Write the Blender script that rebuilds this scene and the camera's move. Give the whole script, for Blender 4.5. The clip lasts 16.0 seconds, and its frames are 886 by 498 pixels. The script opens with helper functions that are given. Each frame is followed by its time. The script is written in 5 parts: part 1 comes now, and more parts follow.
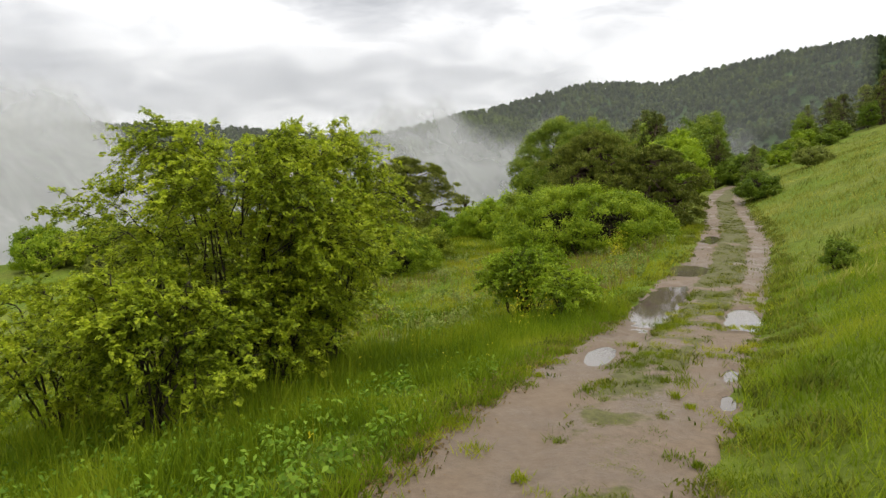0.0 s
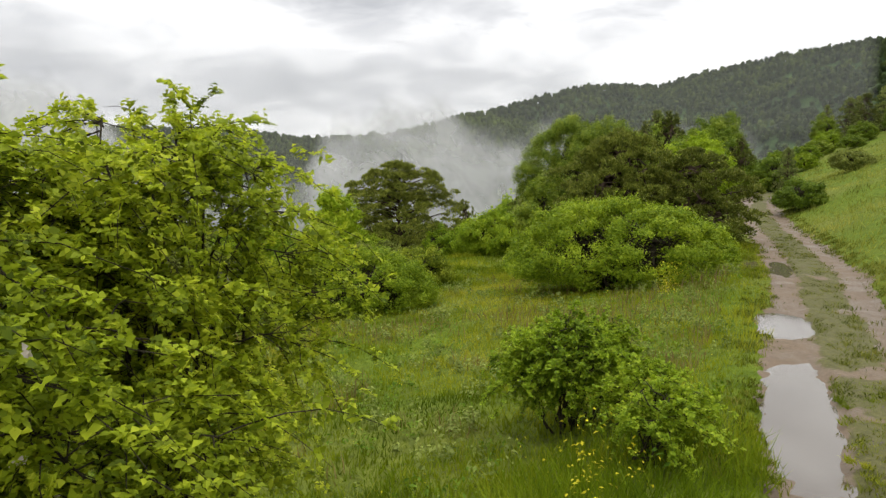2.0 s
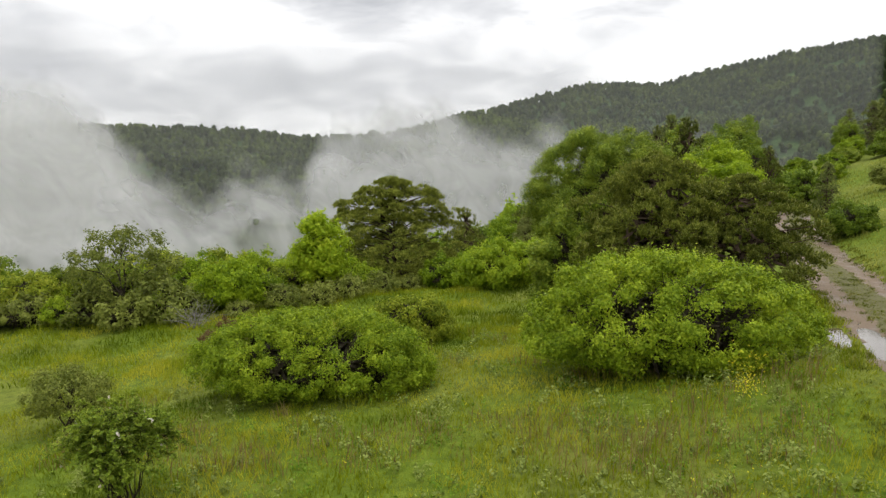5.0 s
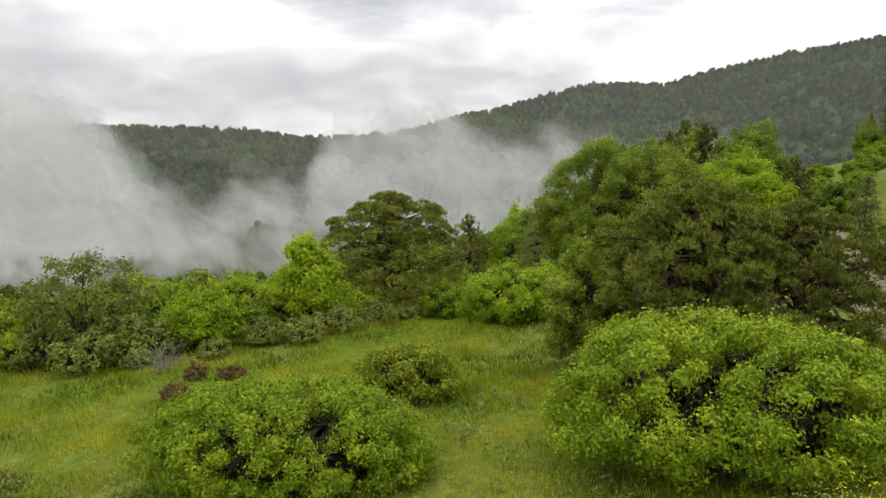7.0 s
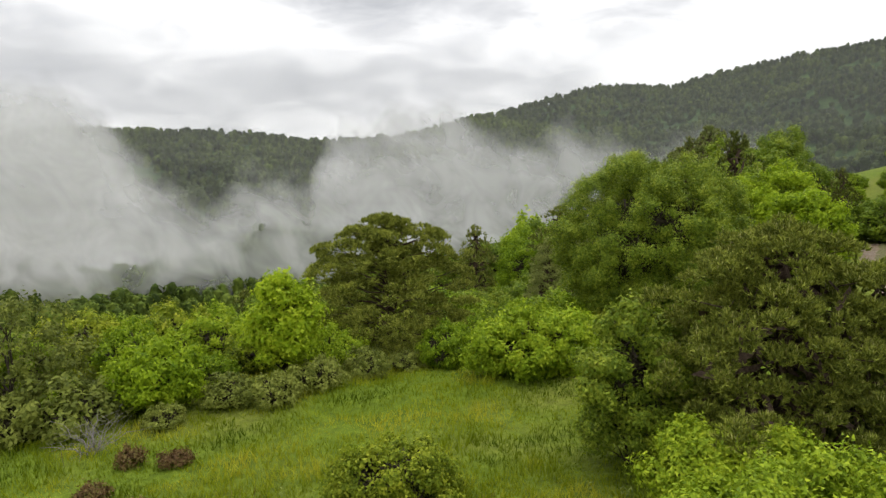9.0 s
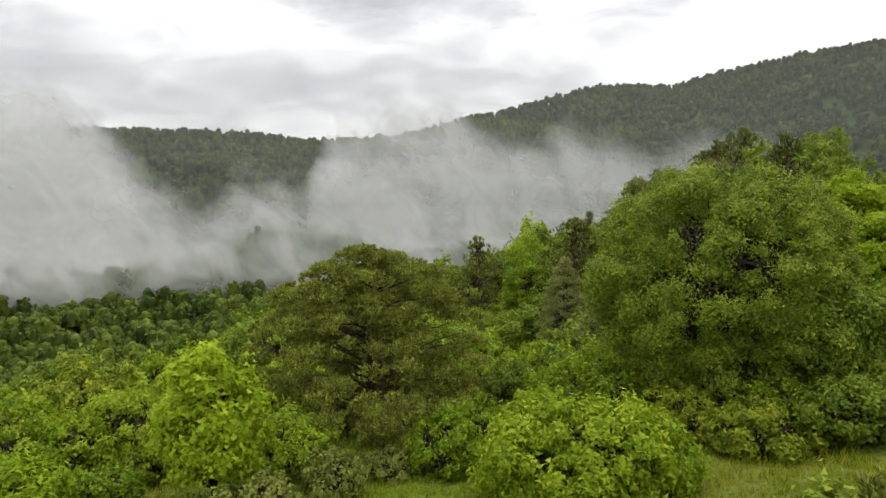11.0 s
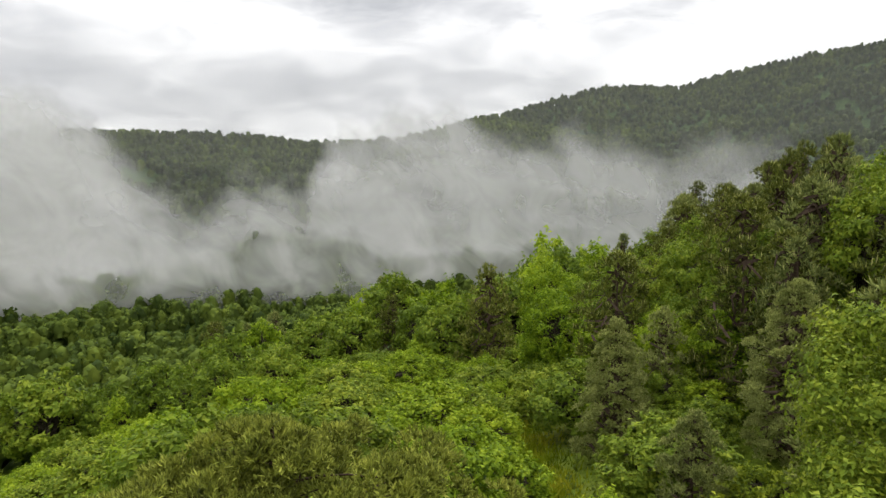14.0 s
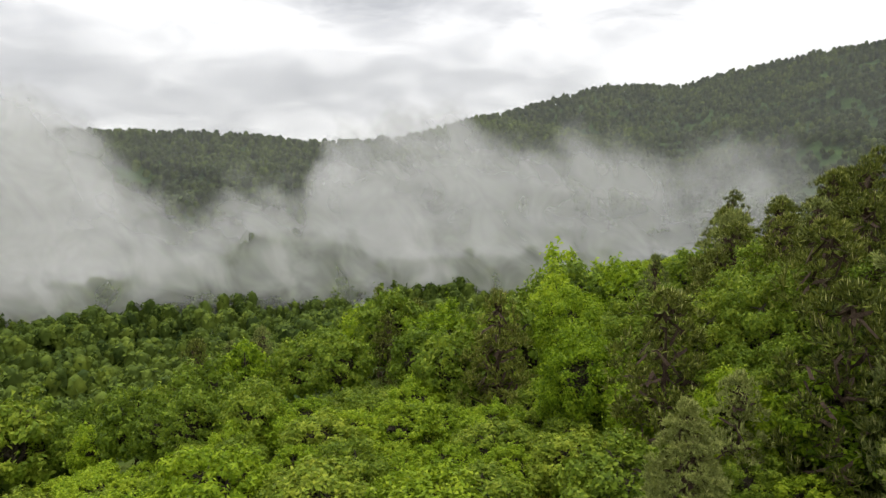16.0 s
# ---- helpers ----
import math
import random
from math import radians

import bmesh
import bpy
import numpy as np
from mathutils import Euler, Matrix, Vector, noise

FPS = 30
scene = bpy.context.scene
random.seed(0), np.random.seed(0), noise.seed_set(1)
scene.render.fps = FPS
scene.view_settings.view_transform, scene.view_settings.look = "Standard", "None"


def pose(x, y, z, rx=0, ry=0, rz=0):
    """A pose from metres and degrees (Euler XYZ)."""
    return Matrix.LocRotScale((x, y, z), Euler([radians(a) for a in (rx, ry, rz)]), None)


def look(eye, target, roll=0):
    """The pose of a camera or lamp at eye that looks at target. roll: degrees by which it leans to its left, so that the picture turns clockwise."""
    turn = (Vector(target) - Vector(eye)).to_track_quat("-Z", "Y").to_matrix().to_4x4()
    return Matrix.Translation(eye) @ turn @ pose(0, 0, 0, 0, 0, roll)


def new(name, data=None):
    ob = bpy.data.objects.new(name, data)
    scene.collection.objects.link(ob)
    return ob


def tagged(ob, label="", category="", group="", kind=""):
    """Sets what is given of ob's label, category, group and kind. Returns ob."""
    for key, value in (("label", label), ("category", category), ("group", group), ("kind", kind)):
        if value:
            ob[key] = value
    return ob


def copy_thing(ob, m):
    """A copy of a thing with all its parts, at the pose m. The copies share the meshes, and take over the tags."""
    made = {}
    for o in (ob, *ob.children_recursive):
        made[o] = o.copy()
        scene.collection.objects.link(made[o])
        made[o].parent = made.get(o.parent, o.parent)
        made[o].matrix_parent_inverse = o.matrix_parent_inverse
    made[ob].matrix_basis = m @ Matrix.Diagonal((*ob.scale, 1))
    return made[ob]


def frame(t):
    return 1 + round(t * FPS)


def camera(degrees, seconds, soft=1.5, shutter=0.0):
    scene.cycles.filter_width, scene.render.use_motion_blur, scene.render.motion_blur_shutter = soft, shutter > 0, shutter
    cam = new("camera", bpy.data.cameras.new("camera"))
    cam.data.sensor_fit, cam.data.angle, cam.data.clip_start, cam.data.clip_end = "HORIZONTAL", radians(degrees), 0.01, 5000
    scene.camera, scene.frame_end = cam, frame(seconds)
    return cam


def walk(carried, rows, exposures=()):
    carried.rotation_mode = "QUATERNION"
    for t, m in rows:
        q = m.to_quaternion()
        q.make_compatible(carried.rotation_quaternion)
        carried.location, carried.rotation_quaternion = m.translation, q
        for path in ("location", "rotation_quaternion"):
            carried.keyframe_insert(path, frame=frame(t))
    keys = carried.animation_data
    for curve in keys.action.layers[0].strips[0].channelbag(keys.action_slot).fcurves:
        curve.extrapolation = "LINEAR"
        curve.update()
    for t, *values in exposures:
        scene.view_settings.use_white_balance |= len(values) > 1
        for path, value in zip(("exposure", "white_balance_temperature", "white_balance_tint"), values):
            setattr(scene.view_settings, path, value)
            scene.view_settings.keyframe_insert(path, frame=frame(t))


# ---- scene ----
cam = camera(70, 16.0, soft=1.4)
PATH = [
    (0.0, pose(0.000, -0.000, 2.210, 0, 0, -0.400) @ pose(0, 0, 0, 83.980, 0, -0.049)),
    (0.5, pose(0.017, 1.838, 2.318, 0, 0, -0.330) @ pose(0, 0, 0, 84.029, 0, -0.114)),
    (1.0, pose(-0.010, 3.600, 2.429, 0, 0, -0.301) @ pose(0, 0, 0, 84.119, 0, -0.178)),
    (1.5, pose(0.046, 5.183, 2.508, 0, 0, -0.304) @ pose(0, 0, 0, 84.166, 0, -0.244)),
    (2.0, pose(0.130, 6.616, 2.626, 0, 0, -0.308) @ pose(0, 0, 0, 84.164, 0, -0.302)),
    (2.5, pose(0.149, 8.040, 2.869, 0, 0, -0.308) @ pose(0, 0, 0, 84.193, 0, -0.350)),
    (3.0, pose(0.131, 9.241, 3.186, 0, 0, -0.270) @ pose(0, 0, 0, 84.209, 0, -0.377)),
    (3.5, pose(0.146, 10.048, 3.408, 0, 0, -0.242) @ pose(0, 0, 0, 84.110, 0, -0.388)),
    (4.2, pose(0.192, 11.035, 3.745, 0, 0, -0.199) @ pose(0, 0, 0, 84.002, 0, -0.387)),
    (6.3, pose(0.255, 14.721, 4.813, 0, 0, -0.211) @ pose(0, 0, 0, 84.036, 0, -0.221)),
    (7.0, pose(0.292, 16.456, 5.186, 0, 0, -0.164) @ pose(0, 0, 0, 84.015, 0, -0.117)),
    (7.5, pose(0.303, 17.783, 5.463, 0, 0, -0.131) @ pose(0, 0, 0, 84.009, 0, -0.049)),
    (8.0, pose(0.323, 19.201, 5.749, 0, 0, -0.092) @ pose(0, 0, 0, 84.018, 0, 0.007)),
    (8.5, pose(0.367, 20.721, 6.024, 0, 0, -0.025) @ pose(0, 0, 0, 84.075, 0, 0.050)),
    (9.2, pose(0.503, 22.967, 6.378, 0, 0, 0.173) @ pose(0, 0, 0, 84.217, 0, 0.094)),
    (11.3, pose(0.413, 33.135, 7.488, 0, 0, 0.098) @ pose(0, 0, 0, 84.183, 0, 0.069)),
    (12.0, pose(0.381, 36.953, 7.881, 0, 0, 0.127) @ pose(0, 0, 0, 84.277, 0, 0.132)),
    (12.5, pose(0.386, 39.681, 8.156, 0, 0, 0.164) @ pose(0, 0, 0, 84.324, 0, 0.167)),
    (13.0, pose(0.408, 42.414, 8.460, 0, 0, 0.219) @ pose(0, 0, 0, 84.341, 0, 0.189)),
    (13.5, pose(0.440, 45.186, 8.822, 0, 0, 0.282) @ pose(0, 0, 0, 84.343, 0, 0.199)),
    (14.0, pose(0.459, 47.992, 9.182, 0, 0, 0.339) @ pose(0, 0, 0, 84.335, 0, 0.202)),
    (14.5, pose(0.420, 50.806, 9.530, 0, 0, 0.359) @ pose(0, 0, 0, 84.321, 0, 0.199)),
    (15.0, pose(0.340, 53.665, 9.867, 0, 0, 0.384) @ pose(0, 0, 0, 84.299, 0, 0.187)),
    (15.5, pose(0.290, 56.579, 10.207, 0, 0, 0.389) @ pose(0, 0, 0, 84.279, 0, 0.164)),
    (16.0, pose(0.226, 59.553, 10.560, 0, 0, 0.412) @ pose(0, 0, 0, 84.254, 0, 0.144)),
]
walk(cam, PATH)

# ---- light ----
SUN_EL, SUN_AZ = radians(74), radians(60)
world = bpy.data.worlds.new("overcast_sky")
scene.world = world
world.use_nodes = True


def nodes_of(tree):
    """Short ways to add and join nodes."""
    def add(kind, **values):
        n = tree.nodes.new(kind)
        for key, value in values.items():
            if key in n.inputs:
                n.inputs[key].default_value = value
        return n

    def join(a, b):
        tree.links.new(a, b)

    def math_node(op, a, b=None, clamp=False):
        n = tree.nodes.new("ShaderNodeMath")
        n.operation, n.use_clamp = op, clamp
        for i, v in enumerate((a, b)):
            if v is None:
                continue
            if isinstance(v, (int, float)):
                n.inputs[i].default_value = v
            else:
                tree.links.new(v, n.inputs[i])
        return n.outputs[0]

    def ramp(fac, stops):
        n = tree.nodes.new("ShaderNodeValToRGB")
        while len(n.color_ramp.elements) < len(stops):
            n.color_ramp.elements.new(0.5)
        for e, (p, c) in zip(n.color_ramp.elements, stops):
            e.position, e.color = p, (*c, 1)
        tree.links.new(fac, n.inputs[0])
        return n.outputs[0]

    def noise_node(vector, scale, detail=4.0, rough=0.55, distortion=0.0):
        n = add("ShaderNodeTexNoise", Scale=scale, Detail=detail, Roughness=rough, Distortion=distortion)
        if vector is not None:
            tree.links.new(vector, n.inputs["Vector"])
        return n.outputs["Fac"]

    def mix(fac, a, b, blend="MIX"):
        n = tree.nodes.new("ShaderNodeMix")
        n.data_type, n.blend_type = "RGBA", blend
        for sock, v in ((n.inputs[0], fac), (n.inputs[6], a), (n.inputs[7], b)):
            if isinstance(v, (int, float)):
                sock.default_value = v
            elif isinstance(v, tuple):
                sock.default_value = (*v, 1)
            else:
                tree.links.new(v, sock)
        return n.outputs[2]
    return add, join, math_node, ramp, noise_node, mix


def build_sky():
    tree = world.node_tree
    tree.nodes.clear()
    add, join, mth, ramp, noise_node, mix = nodes_of(tree)
    coord = add("ShaderNodeTexCoord").outputs["Generated"]
    sky = add("ShaderNodeTexSky")
    sky.sky_type, sky.sun_disc = "NISHITA", False
    sky.sun_elevation, sky.sun_rotation = SUN_EL, SUN_AZ
    sep = add("ShaderNodeSeparateXYZ")
    join(coord, sep.inputs[0])
    az = mth("ARCTAN2", sep.outputs[0], sep.outputs[1])
    el = mth("ARCSINE", mth("MAXIMUM", sep.outputs[2], -0.2))
    flat = add("ShaderNodeCombineXYZ")
    join(mth("MULTIPLY", az, 1.7), flat.inputs[0])
    join(mth("MULTIPLY", el, 5.0), flat.inputs[1])
    big = noise_node(flat.outputs[0], 1.5, 4.0, 0.5, 0.4)
    fine = noise_node(flat.outputs[0], 4.5, 8.0, 0.6, 0.6)
    grey = mth("ADD", mth("MULTIPLY", mth("SUBTRACT", big, 0.5), 1.3), mth("MULTIPLY", mth("SUBTRACT", fine, 0.5), 1.5))
    # the larger grey clouds: direction, height, half width, half height, weight
    for a0, e0, sa, se, w in ((-0.06, 0.275, 0.15, 0.035, 0.75), (-0.25, 0.145, 0.30, 0.045, 0.5), (-0.56, 0.20, 0.10, 0.06, 0.35), (-0.34, 0.29, 0.12, 0.02, 0.35), (0.30, 0.25, 0.10, 0.035, 0.4), (0.12, 0.165, 0.10, 0.012, 0.25)):
        q = mth("ADD", mth("POWER", mth("ABSOLUTE", mth("DIVIDE", mth("SUBTRACT", az, a0), sa)), 2.0), mth("POWER", mth("ABSOLUTE", mth("DIVIDE", mth("SUBTRACT", el, e0), se)), 2.0))
        grey = mth("ADD", grey, mth("MULTIPLY", mth("EXPONENT", mth("MULTIPLY", q, -0.7)), w))
    cloud = ramp(mth("ADD", mth("MULTIPLY", grey, 0.5), 0.35), [(0.20, (1.18, 1.18, 1.17)), (0.38, (0.98, 0.98, 0.985)), (0.55, (0.74, 0.745, 0.76)), (0.85, (0.50, 0.51, 0.535))])
    # an overcast dome is brighter overhead than near the horizon
    lift = mth("ADD", 1.16, mth("MULTIPLY", mth("POWER", mth("MAXIMUM", sep.outputs[2], 0.0), 1.3), 2.3))
    cloud = mix(1.0, cloud, lift, "MULTIPLY")
    blue = add("ShaderNodeMix")
    blue.data_type, blue.blend_type = "RGBA", "MULTIPLY"
    blue.inputs[0].default_value = 1.0
    join(sky.outputs[0], blue.inputs[6])
    blue.inputs[7].default_value = (0.1, 0.1, 0.1, 1)
    total = mix(0.93, blue.outputs[2], cloud)
    back = add("ShaderNodeBackground", Strength=1.0)
    join(total, back.inputs[0])
    out = add("ShaderNodeOutputWorld")
    join(back.outputs[0], out.inputs[0])


build_sky()
sun_data = bpy.data.lights.new("sun", "SUN")
sun_data.energy, sun_data.angle, sun_data.color = 1.5, radians(14), (1.0, 0.96, 0.9)
sun = new("sun", sun_data)
sun.matrix_basis = look((0, 0, 60), (-60 * math.sin(SUN_AZ) / math.tan(SUN_EL), -60 * math.cos(SUN_AZ) / math.tan(SUN_EL), 0))
tagged(sun, "soft sun behind an overcast sky", "sun", kind="structure")
scene.view_settings.exposure = -0.36

# ---- materials ----


def material(name):
    m = bpy.data.materials.new(name)
    m.use_nodes = True
    m.node_tree.nodes.clear()
    return (m, *nodes_of(m.node_tree))


def leaf_material(name, dark, mid, light, translucent=0.35, rough=0.55, patch=0.9, patchy=0.75, speck=0.45):
    """Leaves: colour by leaf, by clump and by plant."""
    m, add, join, mth, ramp, noise_node, mix = material(name)
    island = add("ShaderNodeNewGeometry").outputs["Random Per Island"]
    plant = add("ShaderNodeObjectInfo").outputs["Random"]
    coord = add("ShaderNodeTexCoord").outputs["Object"]
    clump = noise_node(coord, patch, 3.0)
    f = mth("ADD", mth("MULTIPLY", island, speck), mth("ADD", mth("MULTIPLY", clump, patchy), mth("MULTIPLY", plant, 0.22)))
    f = mth("SUBTRACT", f, 0.22 + (patchy - 0.75 + speck - 0.45) * 0.5)
    dark, mid, light = ((c[0] * 0.81, c[1] * 0.78, c[2] * 0.72) for c in (dark, mid, light))
    col = ramp(f, [(0.12, dark), (0.5, mid), (0.9, light)])
    p = add("ShaderNodeBsdfPrincipled", Roughness=rough)
    p.inputs["Specular IOR Level"].default_value = 0.10
    join(col, p.inputs["Base Color"])
    t = add("ShaderNodeBsdfTranslucent")
    join(col, t.inputs[0])
    s = add("ShaderNodeMixShader")
    s.inputs[0].default_value = translucent
    join(p.outputs[0], s.inputs[1])
    join(t.outputs[0], s.inputs[2])
    out = add("ShaderNodeOutputMaterial")
    join(s.outputs[0], out.inputs[0])
    return m


def bark_material(name, a, b):
    m, add, join, mth, ramp, noise_node, mix = material(name)
    coord = add("ShaderNodeTexCoord").outputs["Object"]
    n = noise_node(coord, 14.0, 6.0)
    p = add("ShaderNodeBsdfPrincipled", Roughness=0.95)
    p.inputs["Specular IOR Level"].default_value = 0.08
    join(ramp(n, [(0.3, a), (0.7, b)]), p.inputs["Base Color"])
    bump = add("ShaderNodeBump", Strength=0.6, Distance=0.02)
    join(noise_node(coord, 40.0, 5.0), bump.inputs["Height"])
    join(bump.outputs[0], p.inputs["Normal"])
    out = add("ShaderNodeOutputMaterial")
    join(p.outputs[0], out.inputs[0])
    return m


LEAF_BUSH = leaf_material("leaf_rose_bush", (0.055, 0.095, 0.008), (0.23, 0.31, 0.022), (0.52, 0.57, 0.055), 0.42, 0.55, 1.2, 1.0)
LEAF_ROSE = leaf_material("leaf_wild_rose", (0.10, 0.155, 0.010), (0.41, 0.52, 0.028), (0.74, 0.80, 0.06), 0.5, 0.5, 1.1, 1.1)
LEAF_BRIGHT = leaf_material("leaf_bright_green", (0.07, 0.14, 0.006), (0.25, 0.38, 0.018), (0.51, 0.63, 0.042), 0.42)
LEAF_HEDGE = leaf_material("leaf_meadow_bush", (0.06, 0.12, 0.006), (0.23, 0.345, 0.017), (0.49, 0.60, 0.038), 0.34)
LEAF_YOUNG = leaf_material("leaf_young_yellow_green", (0.11, 0.20, 0.008), (0.33, 0.48, 0.02), (0.58, 0.70, 0.045), 0.48)
LEAF_TREE = leaf_material("leaf_oak", (0.055, 0.10, 0.010), (0.17, 0.26, 0.022), (0.36, 0.44, 0.045), 0.34)
LEAF_OAK = leaf_material("leaf_great_oak", (0.055, 0.10, 0.010), (0.20, 0.29, 0.026), (0.44, 0.51, 0.055), 0.34, 0.55, 1.1, 0.9)
LEAF_OLIVE = leaf_material("leaf_olive_grey", (0.09, 0.12, 0.024), (0.225, 0.27, 0.05), (0.38, 0.43, 0.10), 0.38)
NEEDLE = leaf_material("pine_needles", (0.034, 0.05, 0.012), (0.13, 0.16, 0.028), (0.32, 0.35, 0.068), 0.14, 0.6, 2.2, 0.9)
NEEDLE_FRESH = leaf_material("fresh_pine_needles", (0.04, 0.058, 0.011), (0.175, 0.212, 0.034), (0.42, 0.47, 0.082), 0.14, 0.6, 2.2, 0.9)
NEEDLE_OLD = leaf_material("old_pine_needles", (0.05, 0.062, 0.013), (0.245, 0.29, 0.046), (0.55, 0.59, 0.11), 0.12, 0.6, 1.8, 1.0)
NEEDLE_PALE = leaf_material("pale_pine_needles", (0.075, 0.105, 0.034), (0.26, 0.31, 0.095), (0.52, 0.57, 0.18), 0.3, 0.6, 1.8, 0.9)
CANDLE = leaf_material("pine_candles", (0.20, 0.20, 0.06), (0.36, 0.37, 0.12), (0.52, 0.54, 0.22), 0.25, 0.6, 2.0, 0.6)
FOREST = leaf_material("far_forest_leaves", (0.018, 0.034, 0.014), (0.050, 0.075, 0.022), (0.115, 0.16, 0.032), 0.1, 0.8, 0.012, 1.15)
WOODS = leaf_material("valley_woods_leaves", (0.042, 0.074, 0.015), (0.13, 0.19, 0.030), (0.29, 0.37, 0.048), 0.3, 0.7, 0.06)
GRASS = leaf_material("grass_blades", (0.07, 0.12, 0.005), (0.23, 0.295, 0.010), (0.50, 0.49, 0.045), 0.4, 0.6, 0.3, 2.0, 0.24)
BANK = leaf_material("bank_grass", (0.10, 0.135, 0.022), (0.285, 0.325, 0.052), (0.48, 0.48, 0.12), 0.4, 0.6, 0.3, 1.8, 0.24)
LUSH = leaf_material("lush_grass_blades", (0.065, 0.12, 0.005), (0.20, 0.295, 0.010), (0.42, 0.47, 0.035), 0.4, 0.6, 0.5, 1.2, 0.28)
HERB = leaf_material("meadow_herb_leaves", (0.05, 0.12, 0.008), (0.15, 0.27, 0.018), (0.27, 0.40, 0.035), 0.3, 0.5, 0.6)
STRIP = leaf_material("trodden_grass", (0.06, 0.085, 0.010), (0.17, 0.20, 0.022), (0.33, 0.31, 0.07), 0.35, 0.7, 1.5, 1.2)
WEED = leaf_material("pale_weed_leaves", (0.13, 0.18, 0.04), (0.29, 0.36, 0.09), (0.44, 0.52, 0.16), 0.3, 0.6, 0.8)
DRY = leaf_material("dry_grass", (0.15, 0.10, 0.045), (0.27, 0.20, 0.085), (0.42, 0.35, 0.17), 0.3, 0.8)
YELLOW = leaf_material("yellow_petals", (0.55, 0.50, 0.02), (0.7, 0.65, 0.03), (0.8, 0.78, 0.06), 0.3)
WHITE = leaf_material("pale_rose_petals", (0.6, 0.5, 0.5), (0.75, 0.68, 0.67), (0.82, 0.8, 0.78), 0.3)
PURPLE = leaf_material("purple_petals", (0.12, 0.08, 0.2), (0.22, 0.16, 0.33), (0.34, 0.27, 0.45), 0.3)
RUST = leaf_material("rust_red_leaves", (0.08, 0.04, 0.02), (0.17, 0.11, 0.045), (0.22, 0.25, 0.06), 0.3)
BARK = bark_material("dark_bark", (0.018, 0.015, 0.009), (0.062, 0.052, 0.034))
BARK_GREY = bark_material("weathered_grey_wood", (0.10, 0.09, 0.08), (0.27, 0.25, 0.23))
BARK_PINE = bark_material("pine_bark", (0.03, 0.02, 0.014), (0.10, 0.07, 0.05))


def ground_material():
    m, add, join, mth, ramp, noise_node, mix = material("meadow_ground")
    coord = add("ShaderNodeTexCoord").outputs["Object"]
    big = noise_node(coord, 0.11, 5.0, 0.6)
    fine = noise_node(coord, 3.0, 8.0, 0.7)
    green = ramp(fine, [(0.25, (0.032, 0.054, 0.005)), (0.55, (0.096, 0.138, 0.010)), (0.8, (0.16, 0.20, 0.022))])
    dry = ramp(fine, [(0.25, (0.05, 0.058, 0.010)), (0.55, (0.135, 0.15, 0.024)), (0.8, (0.215, 0.215, 0.05))])
    col = mix(ramp(big, [(0.42, (0, 0, 0)), (0.62, (0.85, 0.85, 0.85))]), green, dry)
    # woodland floor on the far slopes
    sep = add("ShaderNodeSeparateXYZ")
    join(coord, sep.inputs[0])
    far = mth("MULTIPLY", mth("SUBTRACT", sep.outputs[1], 150.0), 0.02, True)
    wood = ramp(noise_node(coord, 0.05, 6.0), [(0.3, (0.014, 0.03, 0.010)), (0.7, (0.045, 0.08, 0.02))])
    col = mix(far, col, wood)
    p = add("ShaderNodeBsdfPrincipled", Roughness=0.95)
    p.inputs["Specular IOR Level"].default_value = 0.1
    join(col, p.inputs["Base Color"])
    bump = add("ShaderNodeBump", Strength=0.8, Distance=0.12)
    join(noise_node(coord, 6.0, 8.0, 0.7), bump.inputs["Height"])
    join(bump.outputs[0], p.inputs["Normal"])
    out = add("ShaderNodeOutputMaterial")
    join(p.outputs[0], out.inputs[0])
    return m


def road_material():
    m, add, join, mth, ramp, noise_node, mix = material("wet_dirt")
    coord = add("ShaderNodeTexCoord").outputs["Object"]
    big = noise_node(coord, 0.7, 5.0, 0.6)
    fine = noise_node(coord, 9.0, 8.0, 0.7)
    col = mix(0.45, ramp(big, [(0.3, (0.08, 0.055, 0.034)), (0.7, (0.15, 0.107, 0.069))]),
              ramp(fine, [(0.3, (0.064, 0.044, 0.028)), (0.7, (0.175, 0.13, 0.087))]))
    # low plants and moss creeping over the strip between the ruts
    grown = add("ShaderNodeAttribute")
    grown.attribute_name = "growth"
    weed = noise_node(coord, 7.0, 6.0, 0.7)
    cover = mth("MULTIPLY", mth("MULTIPLY", mth("SUBTRACT", mth("ADD", grown.outputs["Fac"], mth("MULTIPLY", weed, 1.3)), 1.12), 3.5, True), 0.85)
    col = mix(cover, col, ramp(fine, [(0.3, (0.04, 0.042, 0.011)), (0.55, (0.078, 0.08, 0.019)), (0.75, (0.125, 0.112, 0.042))]))
    p = add("ShaderNodeBsdfPrincipled")
    join(col, p.inputs["Base Color"])
    join(mix(cover, ramp(big, [(0.35, (0.42, 0.42, 0.42)), (0.6, (0.85, 0.85, 0.85))]), (0.97, 0.97, 0.97)), p.inputs["Roughness"])
    p.inputs["Specular IOR Level"].default_value = 0.3
    bump = add("ShaderNodeBump", Strength=0.5, Distance=0.03)
    join(noise_node(coord, 16.0, 8.0, 0.7), bump.inputs["Height"])
    join(bump.outputs[0], p.inputs["Normal"])
    out = add("ShaderNodeOutputMaterial")
    join(p.outputs[0], out.inputs[0])
    return m


